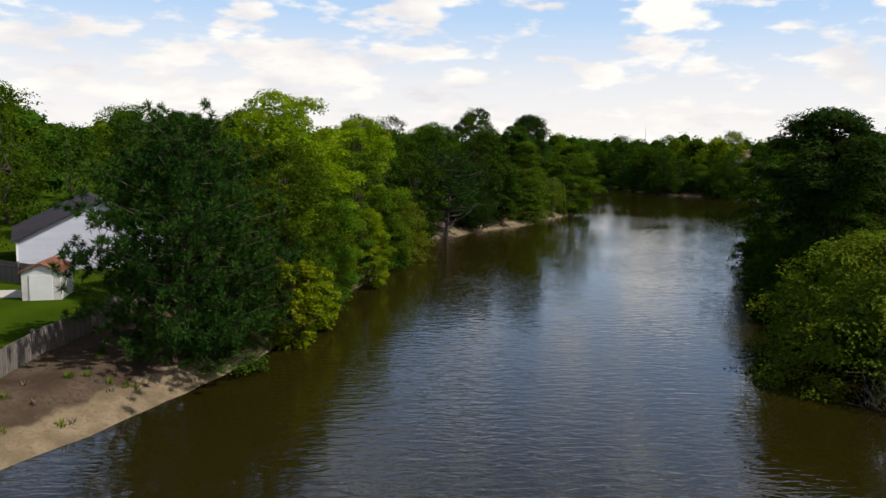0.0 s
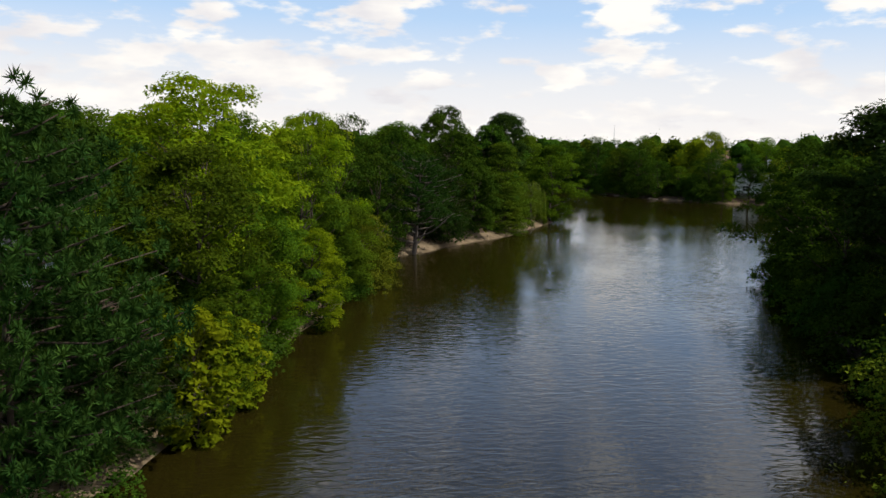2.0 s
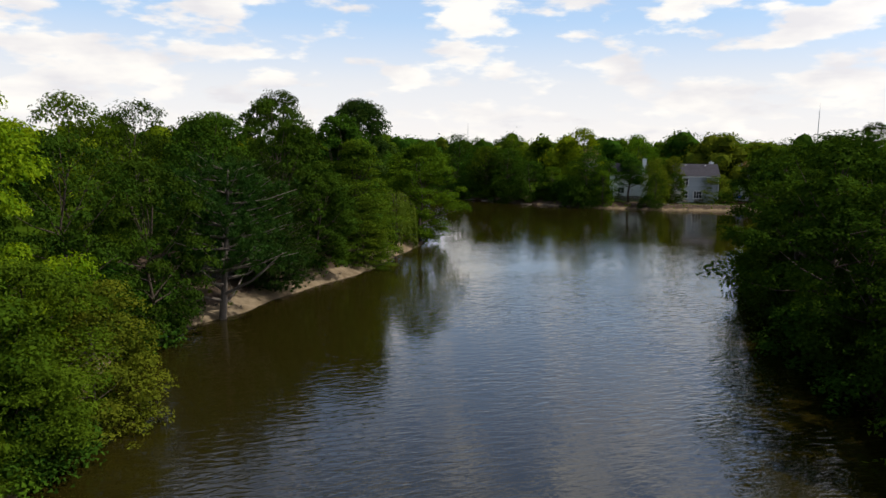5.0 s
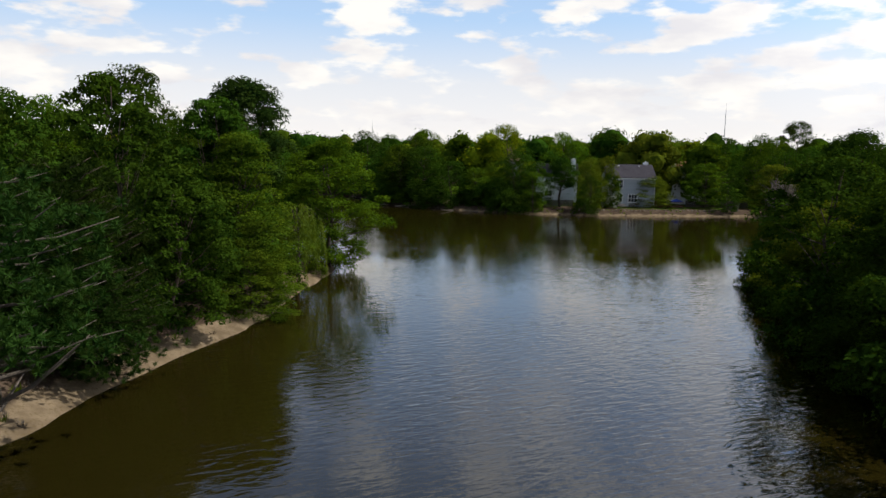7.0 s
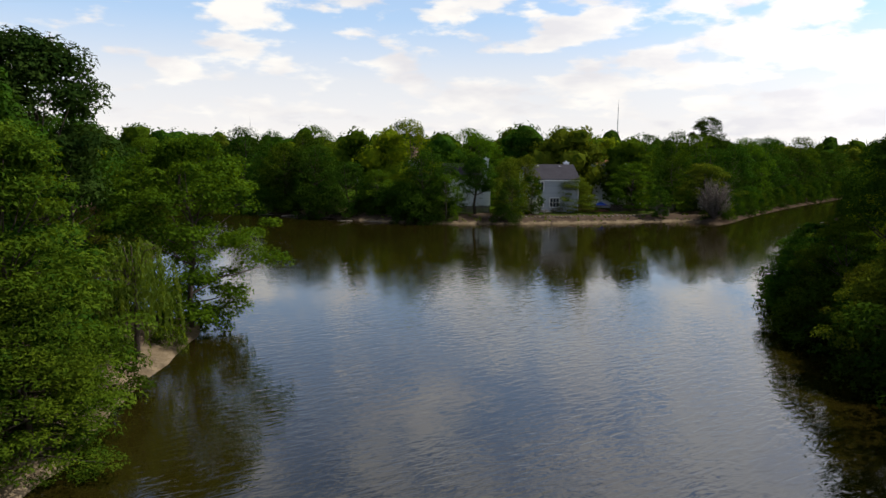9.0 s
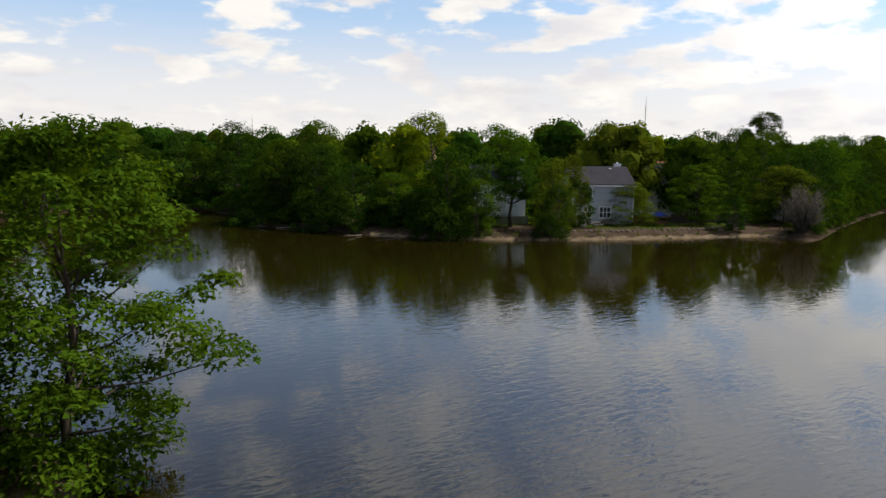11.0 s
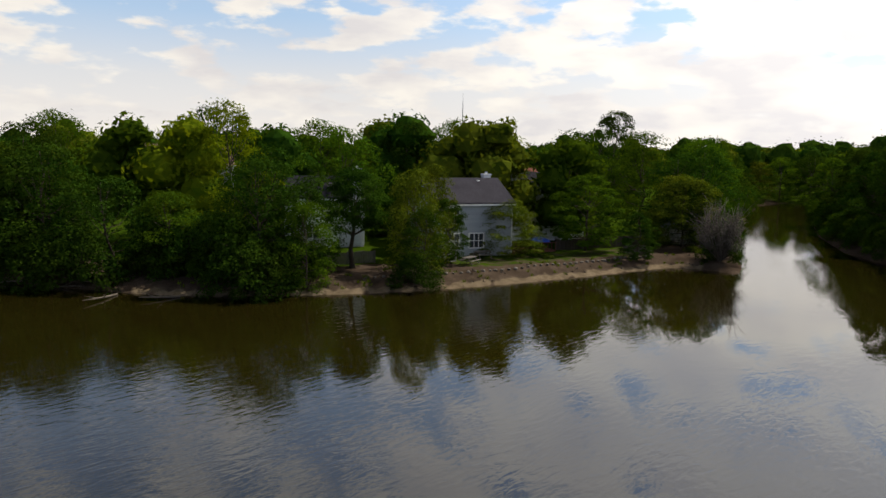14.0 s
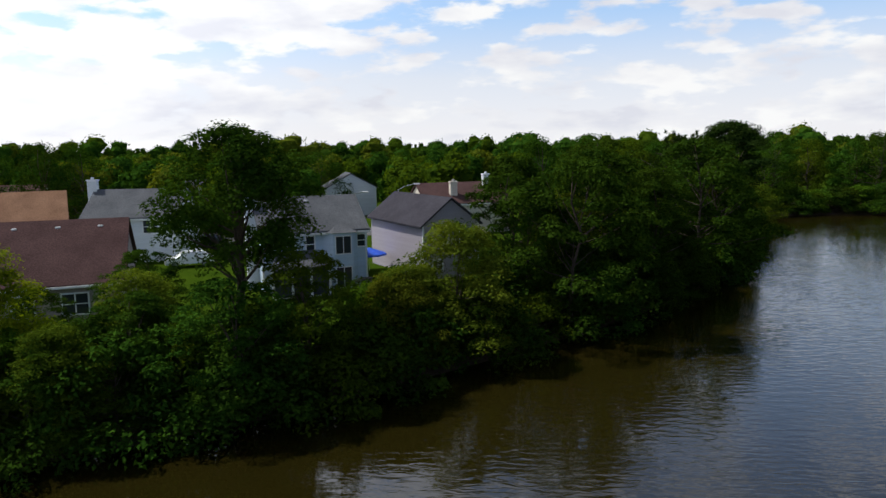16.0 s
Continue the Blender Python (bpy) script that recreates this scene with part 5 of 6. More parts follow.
strip("road", [(60, 30), (78, 52), (92, 58), (108, 64), (126, 84), (148, 96), (180, 112), (230, 124)], 7, 0.03, M_ROAD, "grey asphalt street behind the houses", "road")
strip("driveway", [(97, 66), (106, 80)], 4.5, 0.05, M_CONCRETE, "pale concrete driveway beside the house", "driveway")
strip("driveway_west", [(-46, 66), (-34, 62)], 4, 0.05, M_CONCRETE, "pale concrete driveway behind the house", "driveway")


# wooden fences
def fence(line, height, mat, label, slat=0.15, gap=0.02, rails=(0.25, 0.8), slat_side=1):
    """Posts, rails and upright boards along a line, all standing on the ground."""
    root = new("fence")
    x0, y0 = line[0]
    root.matrix_basis = pose(x0, y0, height_at(x0, y0))
    base = root.matrix_basis.translation
    board = mesh_from("slat", *box_data((0, -0.012, 0.03), (slat, 0.012, height)), mat)
    post = mesh_from("post", *box_data((-0.06, -0.06, -0.3), (0.06, 0.06, height + 0.08)), mat)
    count = 0
    for (ax, ay), (bx, by) in zip(line, line[1:]):
        ln = math.hypot(bx - ax, by - ay)
        turn = math.degrees(math.atan2(by - ay, bx - ax))
        n_post = max(1, round(ln / 2.4))
        for k in range(n_post + 1):
            f = k / n_post
            x, y = ax + (bx - ax) * f, ay + (by - ay) * f
            ob = part("post", post, None, root)
            ob.matrix_basis = pose(x - base.x, y - base.y, height_at(x, y) - base.z, 0, 0, turn)
            if k < n_post:
                g = (k + 1) / n_post
                x2, y2 = ax + (bx - ax) * g, ay + (by - ay) * g
                z1, z2 = height_at(x, y) - base.z, height_at(x2, y2) - base.z
                for r in rails:
                    V, Fc = tubes([[((x - base.x, y - base.y, z1 + height * r), 0.045), ((x2 - base.x, y2 - base.y, z2 + height * r), 0.045)]], 4)
                    part("rail", mesh_from("rail", V, Fc, mat), None, root)
        n = int(ln / (slat + gap))
        V, Fc = [], []
        for k in range(n):
            f = (k + 0.1) / n
            x, y = ax + (bx - ax) * f, ay + (by - ay) * f
            m = pose(x - base.x, y - base.y, height_at(x, y) - base.z + rng.normal(0, 0.012), 0, 0, turn) @ Matrix.Translation((0, -0.06 * slat_side, 0))
            if count < 290:
                ob = part("slat", board, None, root)
                ob.matrix_basis = m
                count += 1
            else:
                o = len(V)
                vv, ff = box_data((0, -0.012, 0.03), (slat, 0.012, height))
                V += [m @ Vector(v) for v in vv]
                Fc += [tuple(i + o for i in f2) for f2 in ff]
        if V:
            ob = part("slat", mesh_from("slat", V, Fc, mat), None, root)
            ob["kind"] = "stuff"
    return tagged(root, label, "fence")


def box_data(lo, hi):
    V = [(x, y, z) for z in (lo[2], hi[2]) for y in (lo[1], hi[1]) for x in (lo[0], hi[0])]
    return V, [(0, 2, 3, 1), (4, 5, 7, 6), (0, 1, 5, 4), (2, 6, 7, 3), (0, 4, 6, 2), (1, 3, 7, 5)]


fence([(-15.8, 22), (-15.6, 33), (-15.3, 38), (-14.6, 48), (-15.5, 60)], 1.25, M_FENCE, "weathered grey board fence above the lake bank")
fence([(-34, 56.5), (-27, 53.5), (-21.5, 51)], 1.5, M_FENCE, "grey board fence beside the white shed", slat_side=-1)
fence([(146, 133), (128.9, 127.4), (117.5, 123.3), (108.2, 120.2)], 1.3, M_FENCE_D, "dark stained board fence along the lakeside lawns")
fence([(108.2, 120.2), (97.5, 116.3), (92.1, 112.6), (86, 108)], 0.9, M_FENCE_D, "low dark fence between the lakeside lawns")
fence([(127.5, 126.5), (121.5, 112.5)], 1.3, M_FENCE_D, "dark garden fence between two houses")
fence([(108.2, 120.0), (105.4, 112.7), (102.6, 106.8)], 1.4, M_FENCE_D, "dark garden fence beside the white house")
fence([(144, 131.8), (140, 121)], 1.3, M_FENCE_D, "dark garden fence between two gardens")
fence([(114.6, 175.0), (121, 172), (126, 170)], 1.3, M_FENCE_D, "dark garden fence on the far shore")
fence([(4.3, 100.5), (7.4, 100.3)], 1.4, M_FENCE, "weathered pale fence behind the leaning pine")
fence([(87.5, 184.5), (92.5, 182)], 1.2, M_FENCE, "short weathered fence below the white house")
fence([(118.4, 165.2), (118.8, 168.5)], 1.1, M_FENCE, "short fence at the end of the sandy bank")


# sunroom on the grey house
def sunroom():
    root = new("sunroom")
    root.matrix_basis = pose(101.5, 105.2, 1.25, 0, 0, 217) @ Matrix.Translation((1.4, -2.6, 0))
    w, d, h = 4.0, 2.55, 2.0
    V = [(-0.15, -0.2, h), (w + 0.15, -0.2, h), (w + 0.15, d, h + 0.35), (-0.15, d, h + 0.35)]
    V += [(a, b, c + 0.12) for a, b, c in V]
    part("roof", mesh_from("roof", V, [(3, 2, 1, 0), (4, 5, 6, 7), (0, 1, 5, 4), (1, 2, 6, 5), (2, 3, 7, 6), (3, 0, 4, 7)], M_TRIM), None, root, "white panel roof")
    part("floor", box((-0.1, -0.1, -0.4), (w + 0.1, d, 0.12)), M_CONCRETE, root)
    for k in range(7):
        x = w * k / 6
        part("post", box((x - 0.05, -0.05, 0.12), (x + 0.05, 0.05, h)), M_TRIM, root)
        if k < 6:
            part("pane", box((x + 0.05, -0.015, 0.45), (x + w / 6 - 0.05, 0.015, h - 0.1)), M_SCREEN, root)
            part("sill_panel", box((x + 0.05, -0.03, 0.12), (x + w / 6 - 0.05, 0.03, 0.44)), M_TRIM, root)
    for x in (0, w):
        for k in range(1, 4):
            y = d * k / 3.2
            part("post", box((x - 0.05, y - 0.05, 0.12), (x + 0.05, y + 0.05, h + 0.1)), M_TRIM, root)
            part("pane", box((x - 0.015, y - d / 3.2 + 0.05, 0.2), (x + 0.015, y - 0.05, h)), M_SCREEN, root)
    tagged(root, "white framed sunroom with dark panes behind the grey house", "sunroom")


sunroom()


# band between the storeys of the grey house, porches and bay of the blue house
def porch(x, y, turn, dx, w, d, h, label):
    root = new("porch")
    root.matrix_basis = pose(x, y, 1.25, 0, 0, turn) @ Matrix.Translation((dx, -d, 0))
    V = [(-0.2, -0.3, h), (w + 0.2, -0.3, h), (w - 0.6, d - 0.05, h + 0.95), (0.6, d - 0.05, h + 0.95), (-0.2, -0.3, h + 0.14), (w + 0.2, -0.3, h + 0.14), (w - 0.6, d - 0.05, h + 1.09), (0.6, d - 0.05, h + 1.09)]
    part("roof", mesh_from("roof", V, [(3, 2, 1, 0), (4, 5, 6, 7), (0, 1, 5, 4), (1, 2, 6, 5), (2, 3, 7, 6), (3, 0, 4, 7)], M_ROOF["grey"]), None, root)
    part("floor", box((0, 0, -0.5), (w, d - 0.05, 0.15)), M_CONCRETE, root)
    for k in range(4):
        part("post", box((w * k / 3 - 0.08, 0, 0.15), (w * k / 3 + 0.08, 0.16, h)), M_TRIM, root)
    part("screen", box((0.1, 0.2, 0.15), (w - 0.1, 0.24, h)), M_SCREEN, root)
    tagged(root, label, "porch")


porch(73.2, 88.6, 208, 0.4, 4.2, 2.2, 2.2, "screened porch with a grey hipped roof behind the blue house")
root = new("bay_window")
root.matrix_basis = pose(73.2, 88.6, 1.25, 0, 0, 208)
V = [(4.6, -0.04, 0), (5.2, -0.75, 0), (6.8, -0.75, 0), (7.3, -0.04, 0)]
part("wall", mesh_from("wall", V + [(a, b, 4.6) for a, b, c in V], [(0, 1, 5, 4), (1, 2, 6, 5), (2, 3, 7, 6), (4, 5, 6, 7)], M_SIDING["blue"]), None, root)
part("roof", mesh_from("roof", [(4.4, -0.1, 4.55), (5.1, -1.0, 4.55), (6.9, -1.0, 4.55), (7.5, -0.1, 4.55), (6.0, 0.9, 5.35)], [(0, 1, 4), (1, 2, 4), (2, 3, 4), (3, 2, 1, 0)], M_ROOF["grey"]), None, root)
for z, h in ((3.6, 1.3), (1.1, 1.5)):
    bm = box((5.35, -0.79, z - h / 2 - 0.08), (6.65, -0.76, z + h / 2 + 0.08))
    fr = part("window", bm, M_TRIM, root)
    part("pane", box((5.43, -0.81, z - h / 2), (5.97, -0.795, z + h / 2)), M_GLASS, fr)
    part("pane", box((6.03, -0.81, z - h / 2), (6.57, -0.795, z + h / 2)), M_GLASS, fr)
tagged(root, "two-storey bay with white framed windows on the blue house", "bay window")


# white garden shed on the west bank, and others
def shed(x, y, turn, w, d, h, roof, label, arched=False):
    root = new("shed")
    root.matrix_basis = pose(x, y, height_at(x, y), 0, 0, turn)
    if arched:
        n = 10
        prof = [(w / 2 - w / 2 * math.cos(math.pi * k / n), h * 0.45 + h * 0.55 * math.sin(math.pi * k / n)) for k in range(n + 1)]
        ring = [(0, -0.1)] + prof + [(w, -0.1)]
        V = [(p, q, z) for q in (0, d) for p, z in ring]
        m = len(ring)
        part("shell", mesh_from("shell", V, [tuple(range(m)), tuple(range(2 * m - 1, m - 1, -1))] + [(k, (k + 1) % m, (k + 1) % m + m, k + m) for k in range(m)], M_SHED), None, root)
        part("door", box((w * 0.25, -0.04, 0), (w * 0.75, 0.0, h * 0.75)), M_TRIM, root)
    else:
        V, Fc = gable_walls(w, d, h, h + w * 0.22, "y")
        part("wall", mesh_from("wall", [(a, b, c - (0.2 if c == 0 else 0)) for a, b, c in V], Fc, M_SHED), None, root)
        V, Fc = gable_roof(w, d, h, h + w * 0.22, "y", 0.18, 0.08)
        part("roof", mesh_from("roof", V, Fc, M_ROOF[roof]), None, root)
        part("door", box((w * 0.2, -0.05, 0), (w * 0.8, -0.01, h * 0.9)), M_TRIM, root)
    tagged(root, label, "shed")


shed(-22.3, 47.6, 10, 2.2, 2.8, 1.75, "red", "small white shed with a red-brown roof in the yard")
shed(97.3, 178.6, -30, 2.6, 2.6, 2.4, "dark", "pale arched garden shed beside the house", True)
shed(131.5, 168, -30, 2.8, 3, 2.0, "grey", "small white shed under the far trees")


def slab(name, x, y, w, d, turn, label):
    ob = new(name)
    ob.matrix_basis = pose(x, y, height_at(x, y), 0, 0, turn)
    part("slab", box((0, 0, -0.15), (w, d, 0.08), 0.015), M_CONCRETE, ob)
    tagged(ob, label, "patio")


slab("patio", -26.5, 47.8, 4, 2.2, 10, "pale concrete patio on the lawn")
slab("patio", 146, 124, 5, 3, 190, "pale concrete patio behind the house")


def wheelie_bin(x, y, turn, label):
    root = new("wheeled_bin")
    root.matrix_basis = pose(x, y, height_at(x, y) + 0.08, 0, 0, turn)
    V = [(-0.24, -0.28, 0.08), (0.24, -0.28, 0.08), (0.24, 0.22, 0.08), (-0.24, 0.22, 0.08), (-0.3, -0.36, 1.0), (0.3, -0.36, 1.0), (0.3, 0.36, 1.0), (-0.3, 0.36, 1.0)]
    part("body", mesh_from("body", V, [(3, 2, 1, 0), (4, 5, 6, 7), (0, 1, 5, 4), (1, 2, 6, 5), (2, 3, 7, 6), (3, 0, 4, 7)], M_DARK), None, root)
    part("lid", box((-0.32, -0.4, 1.0), (0.32, 0.38, 1.08), 0.02), M_DARK, root)
    for s in (-0.26, 0.26):
        V, Fc = tubes([[((s - 0.03, 0.26, 0.1), 0.1), ((s + 0.03, 0.26, 0.1), 0.1)]], 10)
        part("wheel", mesh_from("wheel", V, Fc, M_DARK), None, root)
    tagged(root, label, "bin")


wheelie_bin(-25.6, 48.9, 10, "black wheeled bin on the concrete patio")


# masts on the horizon
def mast(x, y, top, r, label):
    z = height_at(x, y)
    root = new("radio_mast")
    root.matrix_basis = pose(x, y, z)
    h = top - z
    V, Fc = tubes([[((0, 0, 0), r), ((0, 0, h * 0.5), r * 0.85), ((0, 0, h * 0.9), r * 0.6)]], 8)
    part("pole", mesh_from("pole", V, Fc, M_STEEL), None, root)
    V, Fc = tubes([[((0, 0, h * 0.9), r * 0.3), ((0, 0, h), r * 0.15)]], 6)
    part("antenna", mesh_from("antenna", V, Fc, M_STEEL), None, root)
    tagged(root, label, "mast")


mast(136.8, 432, 26.7, 0.17, "thin grey radio mast beyond the far woods")
mast(265.9, 315.6, 35.0, 0.22, "tall grey radio mast above the far trees")
mast(600, 114, 43.5, 0.45, "distant grey radio mast on the horizon")
mast(600, -93, 32, 0.36, "distant thin radio mast on the horizon")


# street lamps
def street_lamp(x, y, h, turn, label):
    root = new("street_lamp")
    root.matrix_basis = pose(x, y, height_at(x, y), 0, 0, turn)
    V, Fc = tubes([[((0, 0, 0), 0.1), ((0, 0, h * 0.55), 0.08), ((0, 0, h * 0.9), 0.06)]], 8)
    part("pole", mesh_from("pole", V, Fc, M_STEEL), None, root)
    V, Fc = tubes([[((0, 0, h * 0.88), 0.05), ((-0.8, 0, h * 0.96), 0.04), ((-2.0, 0, h), 0.035)]], 6)
    part("arm", mesh_from("arm", V, Fc, M_STEEL), None, root)
    part("lamp_head", box((-2.7, -0.14, h - 0.06), (-1.95, 0.14, h + 0.1), 0.04), M_VENT, root)
    tagged(root, label, "street lamp")


street_lamp(73.5, 62.6, 6.1, 0, "grey street lamp with a curved arm behind the houses")
street_lamp(69.5, 52, 6.4, 0, "grey street lamp with a curved arm on the far street")
street_lamp(113.5, 88, 6.2, 30, "grey street lamp with a curved arm beside the street")


# cars
def car(x, y, turn, paint, label):
    root = new("car")
    root.matrix_basis = pose(x, y, height_at(x, y) + 0.04, 0, 0, turn)
    side = [(-2.2, 0.35), (-2.2, 0.85), (-1.9, 0.98), (-1.2, 1.45), (0.5, 1.45), (1.2, 0.98), (2.1, 0.82), (2.2, 0.35)]
    bm = bmesh.new()
    rows = []
    for yy, f in ((-0.88, 0.92), (-0.8, 1.0), (0.8, 1.0), (0.88, 0.92)):
        rows.append([bm.verts.new((px, yy * (1 if pz < 1 else 0.85), 0.3 + (pz - 0.3) * f)) for px, pz in side])
    for r1, r2 in zip(rows, rows[1:]):
        for k in range(len(side)):
            q = (k + 1) % len(side)
            bm.faces.new((r1[k], r1[q], r2[q], r2[k]))
    bm.faces.new(list(reversed(rows[0])))
    bm.faces.new(rows[-1])
    part("body", bm, M_CAR[paint], root)
    for yy in (-0.82, 0.82):
        part("side_window", mesh_from("side_window", [(-1.5, yy, 1.02), (0.9, yy, 1.02), (0.4, yy * 0.9, 1.38), (-1.1, yy * 0.9, 1.38)], [(0, 1, 2, 3)], M_GLASS), None, root)
    for sx in (-1.35, 1.35):
        for yy in (-0.85, 0.85):
            V, Fc = tubes([[((sx, yy - 0.1, 0.32), 0.32), ((sx, yy + 0.1, 0.32), 0.32)]], 14)
            wheel = part("wheel", mesh_from("wheel", V, Fc, M_DARK), None, root)
            V, Fc = tubes([[((sx, yy - 0.11, 0.32), 0.18), ((sx, yy + 0.11, 0.32), 0.18)]], 10)
            part("rim", mesh_from("rim", V, Fc, M_STEEL), None, wheel)
    tagged(root, label, "car")


car(85.5, 75.5, 30, "white", "white car parked beyond the lakeside houses")
car(90, 62, 25, "dark", "dark car parked on the street")
car(-44, 72, 20, "silver", "silver car parked behind the western house")


# deck with blue cover, tables, parasols
def deck():
    root = new("deck")
    root.matrix_basis = pose(107.5, 177.2, height_at(108, 178), 0, 0, -28)
    part("platform", box((0, 0, -0.1), (6.5, 3, 0.35)), M_DECK, root)
    for k in range(14):
        part("baluster", box((0.5 * k, 0, 0.35), (0.5 * k + 0.07, 0.07, 1.15)), M_DECK, root)
    part("handrail", box((-0.05, -0.03, 1.15), (6.6, 0.12, 1.23)), M_DECK, root)
    part("skirt", box((0, -0.03, 0.0), (6.5, 0.0, 0.33)), M_DECK, root)
    tagged(root, "dark red wooden deck with a railing", "deck")


deck()


def parasol(x, y, z, mat, label, r=1.4, h=2.1):
    root = new("parasol")
    root.matrix_basis = pose(x, y, z)
    V, Fc = tubes([[((0, 0, 0), 0.03), ((0, 0, h), 0.025)]], 6)
    part("pole", mesh_from("pole", V, Fc, M_STEEL), None, root)
    n = 8
    V = [(0, 0, h + 0.1)] + [(r * math.cos(k * 0.785), r * math.sin(k * 0.785), h - 0.45) for k in range(n)] + [(r * math.cos(k * 0.785), r * math.sin(k * 0.785), h - 0.6) for k in range(n)]
    Fc = [(0, 1 + k, 1 + (k + 1) % n) for k in range(n)] + [(1 + k, 9 + k, 9 + (k + 1) % n, 1 + (k + 1) % n) for k in range(n)]
    part("canopy", mesh_from("canopy", V, Fc, mat), None, root)
    tagged(root, label, "parasol")


# the first parasol shape stands in for a blue cover by the deck
parasol(113.5, 176.4, height_at(113.5, 176.4), M_BLUE, "bright blue cover beside the deck, shaped as a parasol", 1.2, 1.6)
parasol(67.6, 77.5, height_at(67, 76), M_BLUE, "bright blue canopy between two houses", 1.6, 2.0)
parasol(89.8, 98.6, height_at(90, 98), M_PINK, "pink parasol beside the brown-roofed house", 1.1, 1.7)


def picnic_table(x, y, turn, label):
    root = new("picnic_table")
    root.matrix_basis = pose(x, y, height_at(x, y), 0, 0, turn)
    part("tabletop", box((-0.9, -0.38, 0.68), (0.9, 0.38, 0.75), 0.01), M_FENCE, root)
    for s in (-0.7, 0.7):
        part("bench", box((-0.9, s - 0.14, 0.42), (0.9, s + 0.14, 0.47), 0.01), M_FENCE, root)
    for sx in (-0.7, 0.7):
        V, Fc = tubes([[((sx, -0.75, 0), 0.045), ((sx, -0.2, 0.68), 0.045)], [((sx, 0.75, 0), 0.045), ((sx, 0.2, 0.68), 0.045)], [((sx, -0.8, 0.42), 0.04), ((sx, 0.8, 0.42), 0.04)]], 4)
        part("leg_frame", mesh_from("leg_frame", V, Fc, M_FENCE), None, root)
    tagged(root, label, "table", "tables on the lawns")


picnic_table(103.2, 176.8, -20, "weathered picnic table on the lakeside lawn")
picnic_table(98.6, 174.8, 10, "weathered picnic table near the sandy bank")
picnic_table(90.4, 109.2, 30, "weathered picnic table on the mown lawn")
picnic_table(68.6, 86.6, 30, "dark garden table behind the blue house")
picnic_table(66.4, 85.6, 60, "dark garden table beside the dry grass")


# driftwood at the water's edge, stones along the far lawn
def log(x, y, turn, ln, r, label):
    V, Fc = tubes([[((0, 0, 0.05), r), ((ln * 0.5, 0.15, 0.18), r * 0.8), ((ln, -0.1, 0.32), r * 0.35)], [((ln * 0.4, 0.1, 0.15), r * 0.5), ((ln * 0.65, 0.7, 0.6), r * 0.15)],
                   [((ln * 0.6, 0.1, 0.2), r * 0.4), ((ln * 0.8, -0.6, 0.5), r * 0.12)]], 6)
    ob = new("driftwood_log", mesh_from("driftwood_log", V, Fc, M_LOG, True))
    ob.matrix_basis = pose(x, y, 0.0, 0, 0, turn)
    tagged(ob, label, "log", "driftwood along the shore")


for x, y, t, ln in ((59.8, 204.6, -70, 5), (62.5, 200.8, -40, 6), (66.8, 195.0, -60, 4), (69.4, 188.0, -150, 5), (72.6, 183.8, 170, 4), (63.5, 226, 200, 3.5), (79.2, 119.8, 100, 4), (77, 117.6, 150, 3)):
    log(x, y, t, ln * 0.8, 0.10, "grey driftwood log lying in the shallow water")

stone_mesh = []
for k in range(4):
    bm = bmesh.new()
    bmesh.ops.create_icosphere(bm, subdivisions=1, radius=0.2)
    for v in bm.verts:
        v.co = Vector((v.co.x * 1.2, v.co.y, v.co.z * 0.8)) * rng.uniform(0.8, 1.2)
    me = bpy.data.meshes.new("edging_stone")
    bm.to_mesh(me)
    bm.free()
    me.materials.append(M_STONE)
    stone_mesh.append(me)
root = new("stone_edging")
x0, y0 = 97, 171
root.matrix_basis = pose(x0, y0, 0)
for k, (x, y) in enumerate(along(FAR_SHORE[3:9], 0.8, 3.0)):
    ob = part("stone", stone_mesh[k % 4], None, root)
    ob.matrix_basis = pose(x - x0, y - y0, height_at(x, y) + 0.04, 0, 0, k * 40) @ Matrix.Scale(rng.uniform(0.7, 1.2), 4)
tagged(root, "row of dark edging stones along the lawn above the sand", "edging")


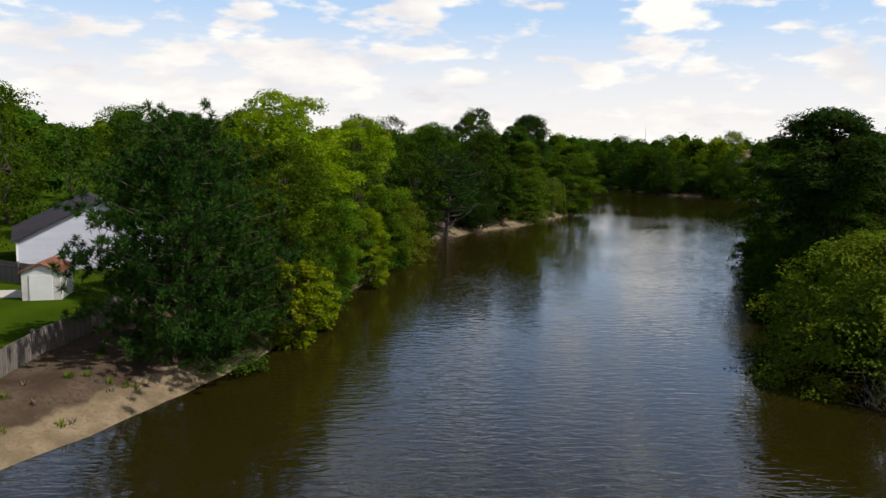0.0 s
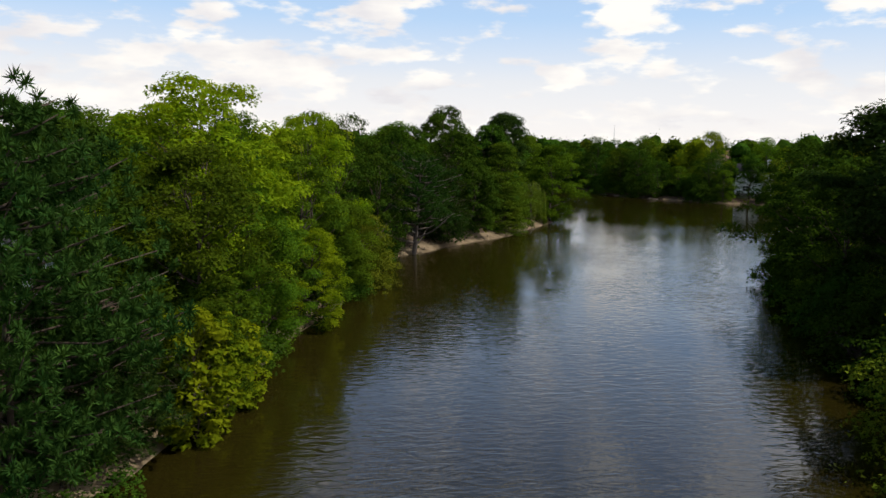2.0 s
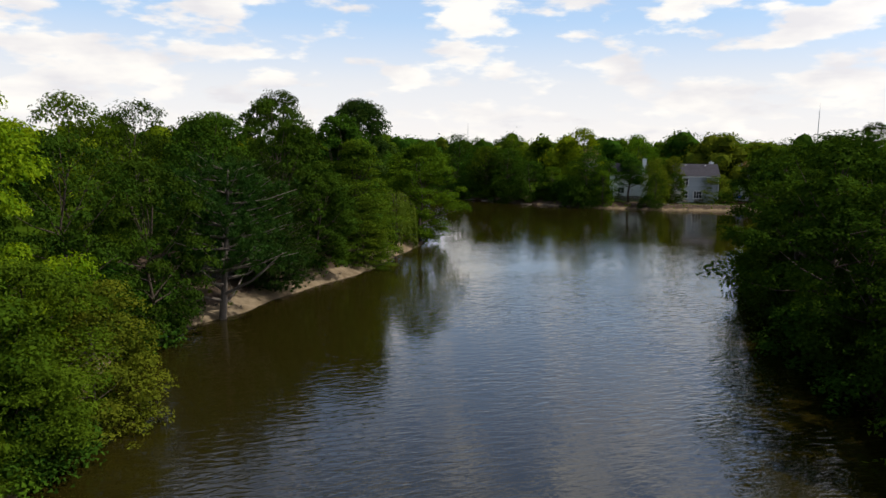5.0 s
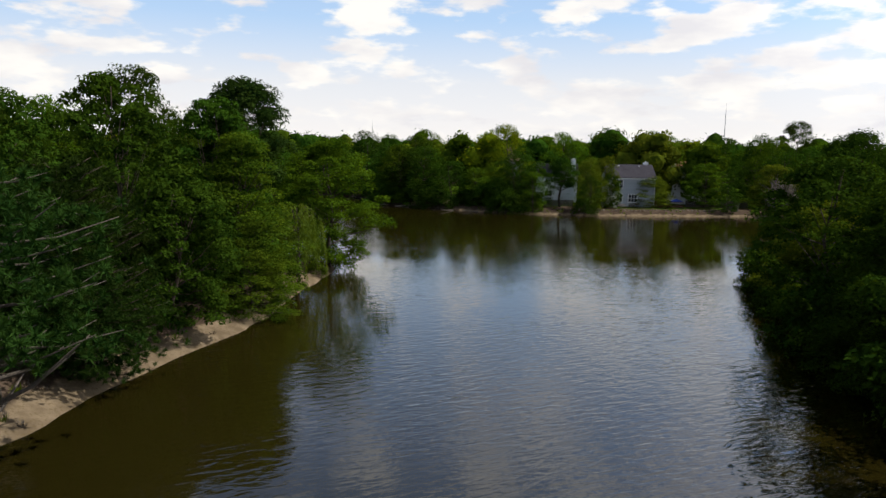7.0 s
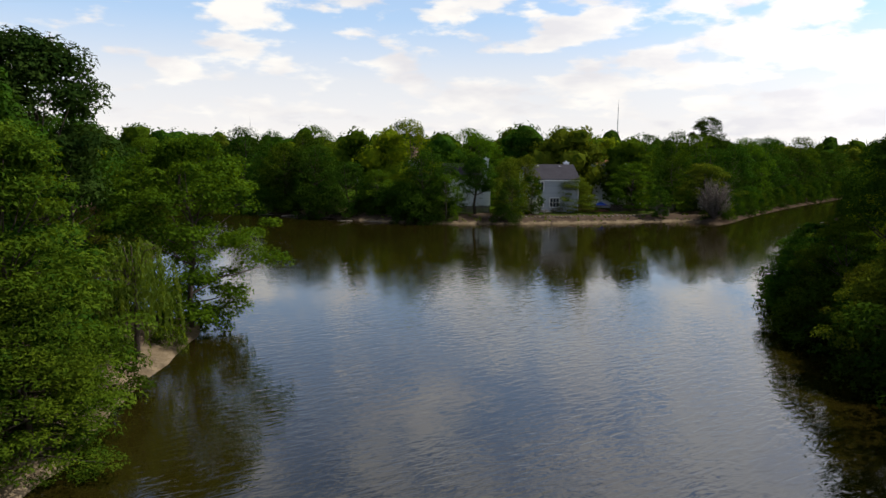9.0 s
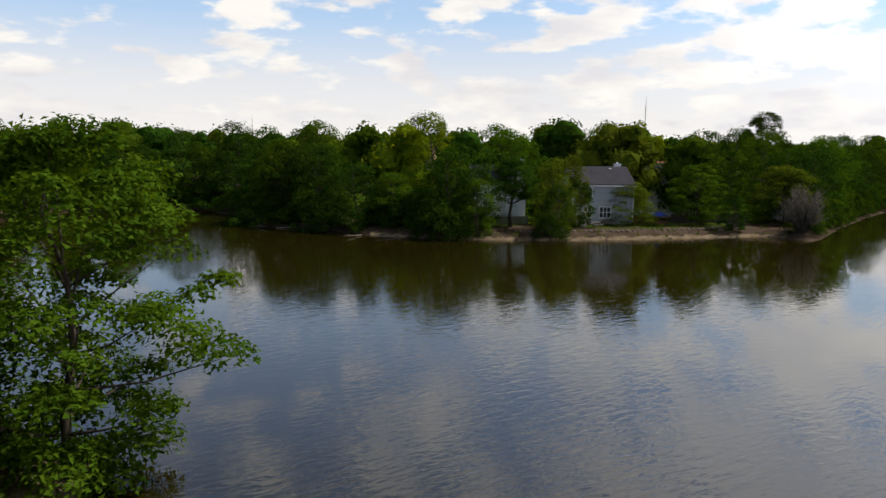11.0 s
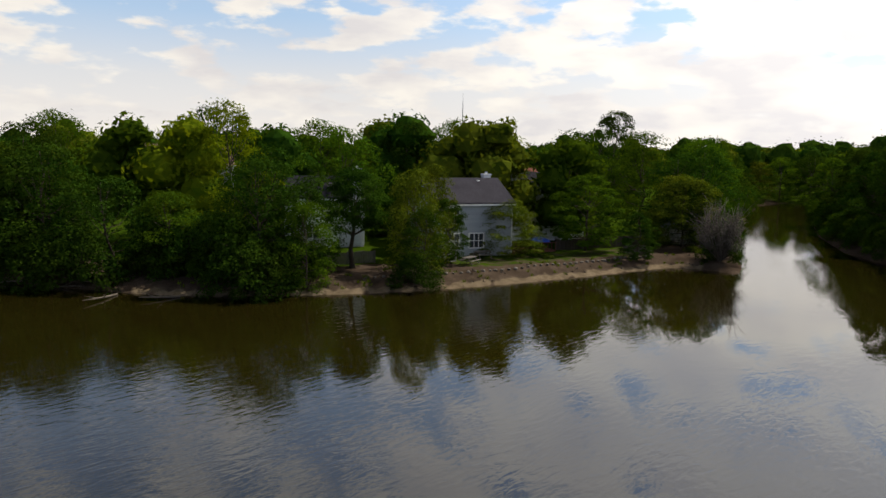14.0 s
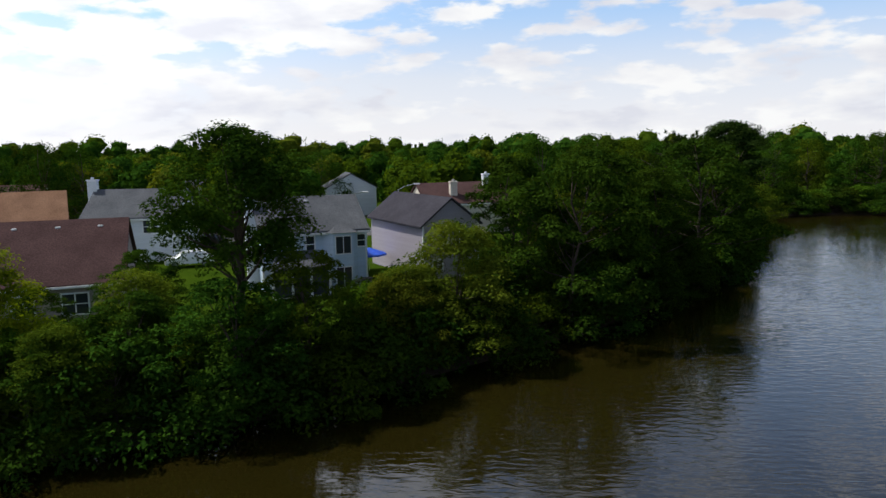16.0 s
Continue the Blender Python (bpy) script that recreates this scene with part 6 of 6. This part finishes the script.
# tufts on the banks, reeds below the eastern lawns, lawn grass
def blades(name, spots, h, mat, label, per=14, width=0.03):
    C = np.repeat(np.array(spots), per, axis=0)
    n = len(C)
    a = rng.uniform(0, 6.283, n)
    out = np.stack([np.cos(a), np.sin(a), np.zeros(n)], 1)
    r = rng.uniform(0.0, 0.22, (n, 1))
    hh = h * rng.uniform(0.5, 1.2, (n, 1))
    side = np.stack([-np.sin(a), np.cos(a), np.zeros(n)], 1) * width
    foot = C + out * r
    tip = foot + out * hh * rng.uniform(0.15, 0.6, (n, 1)) + np.array([0, 0, 1]) * hh
    quads = np.stack([foot - side, tip, foot + side], 1).reshape(-1, 3)
    tagged(new(name, mesh_blades(name, quads, mat)), label, "grass", kind="stuff")


def ground_spots(line, step, lo, hi, start=0, stop=1e9, keep=1.0):
    spots = []
    for x, y in along(line, step, 0.0, start, stop):
        if rng.uniform() > keep:
            continue
        for tries in range(4):
            qx, qy = x + rng.normal(0, hi), y + rng.normal(0, hi)
            d = lake_distance(np.array([qx]), np.array([qy]))[0]
            if lo < d < hi:
                spots.append((qx, qy, height_at(qx, qy) - 0.02))
                break
    return spots


blades("bank_tufts", ground_spots(LEFT_BANK, 0.5, 0.6, 5.0) + ground_spots(FAR_SHORE, 0.5, 0.8, 5.0), 0.32, LEAF["olive"], "sparse green tufts on the sandy banks", 22)
blades("dry_tufts", ground_spots(LEFT_BANK, 0.8, 0.5, 4.0) + ground_spots(FAR_SHORE, 0.9, 0.5, 4.0), 0.22, M_LOG, "dry brown tufts on the sandy banks", 16)
blades("reeds", ground_spots(RIGHT_BANK, 0.10, -0.3, 1.6, 0, 52), 0.8, LEAF["green"], "tall green reeds along the eastern bank", 12, 0.07)
blades("rough_grass", ground_spots(RIGHT_BANK, 0.16, 1.0, 3.5, 0, 52), 0.4, LEAF["olive"], "rough olive green grass above the reeds", 10, 0.05)
for k, (x, y) in enumerate(along(RIGHT_BANK, 3.1, 1.3, 2, 46)):
    plant((SHRUB, SHRUB_D)[k % 2], x, y, k * 91, 0.5, rng.uniform(0.3, 0.5), label="low round shrub among the reeds")
DEAD = make_bare(6.4, 3.1, "bare grey dead tree at the far shore", 120)
plant(DEAD, 121.8, 158.6, 0)
DEAD_B = make_bare(3.4, 2.6, "grey leafless twigs hanging over the water", 50)
plant(DEAD_B, 24.0, 33.5, 0)
plant(DEAD_B, 28.5, 52.5, 60, 0.9, 0.8)
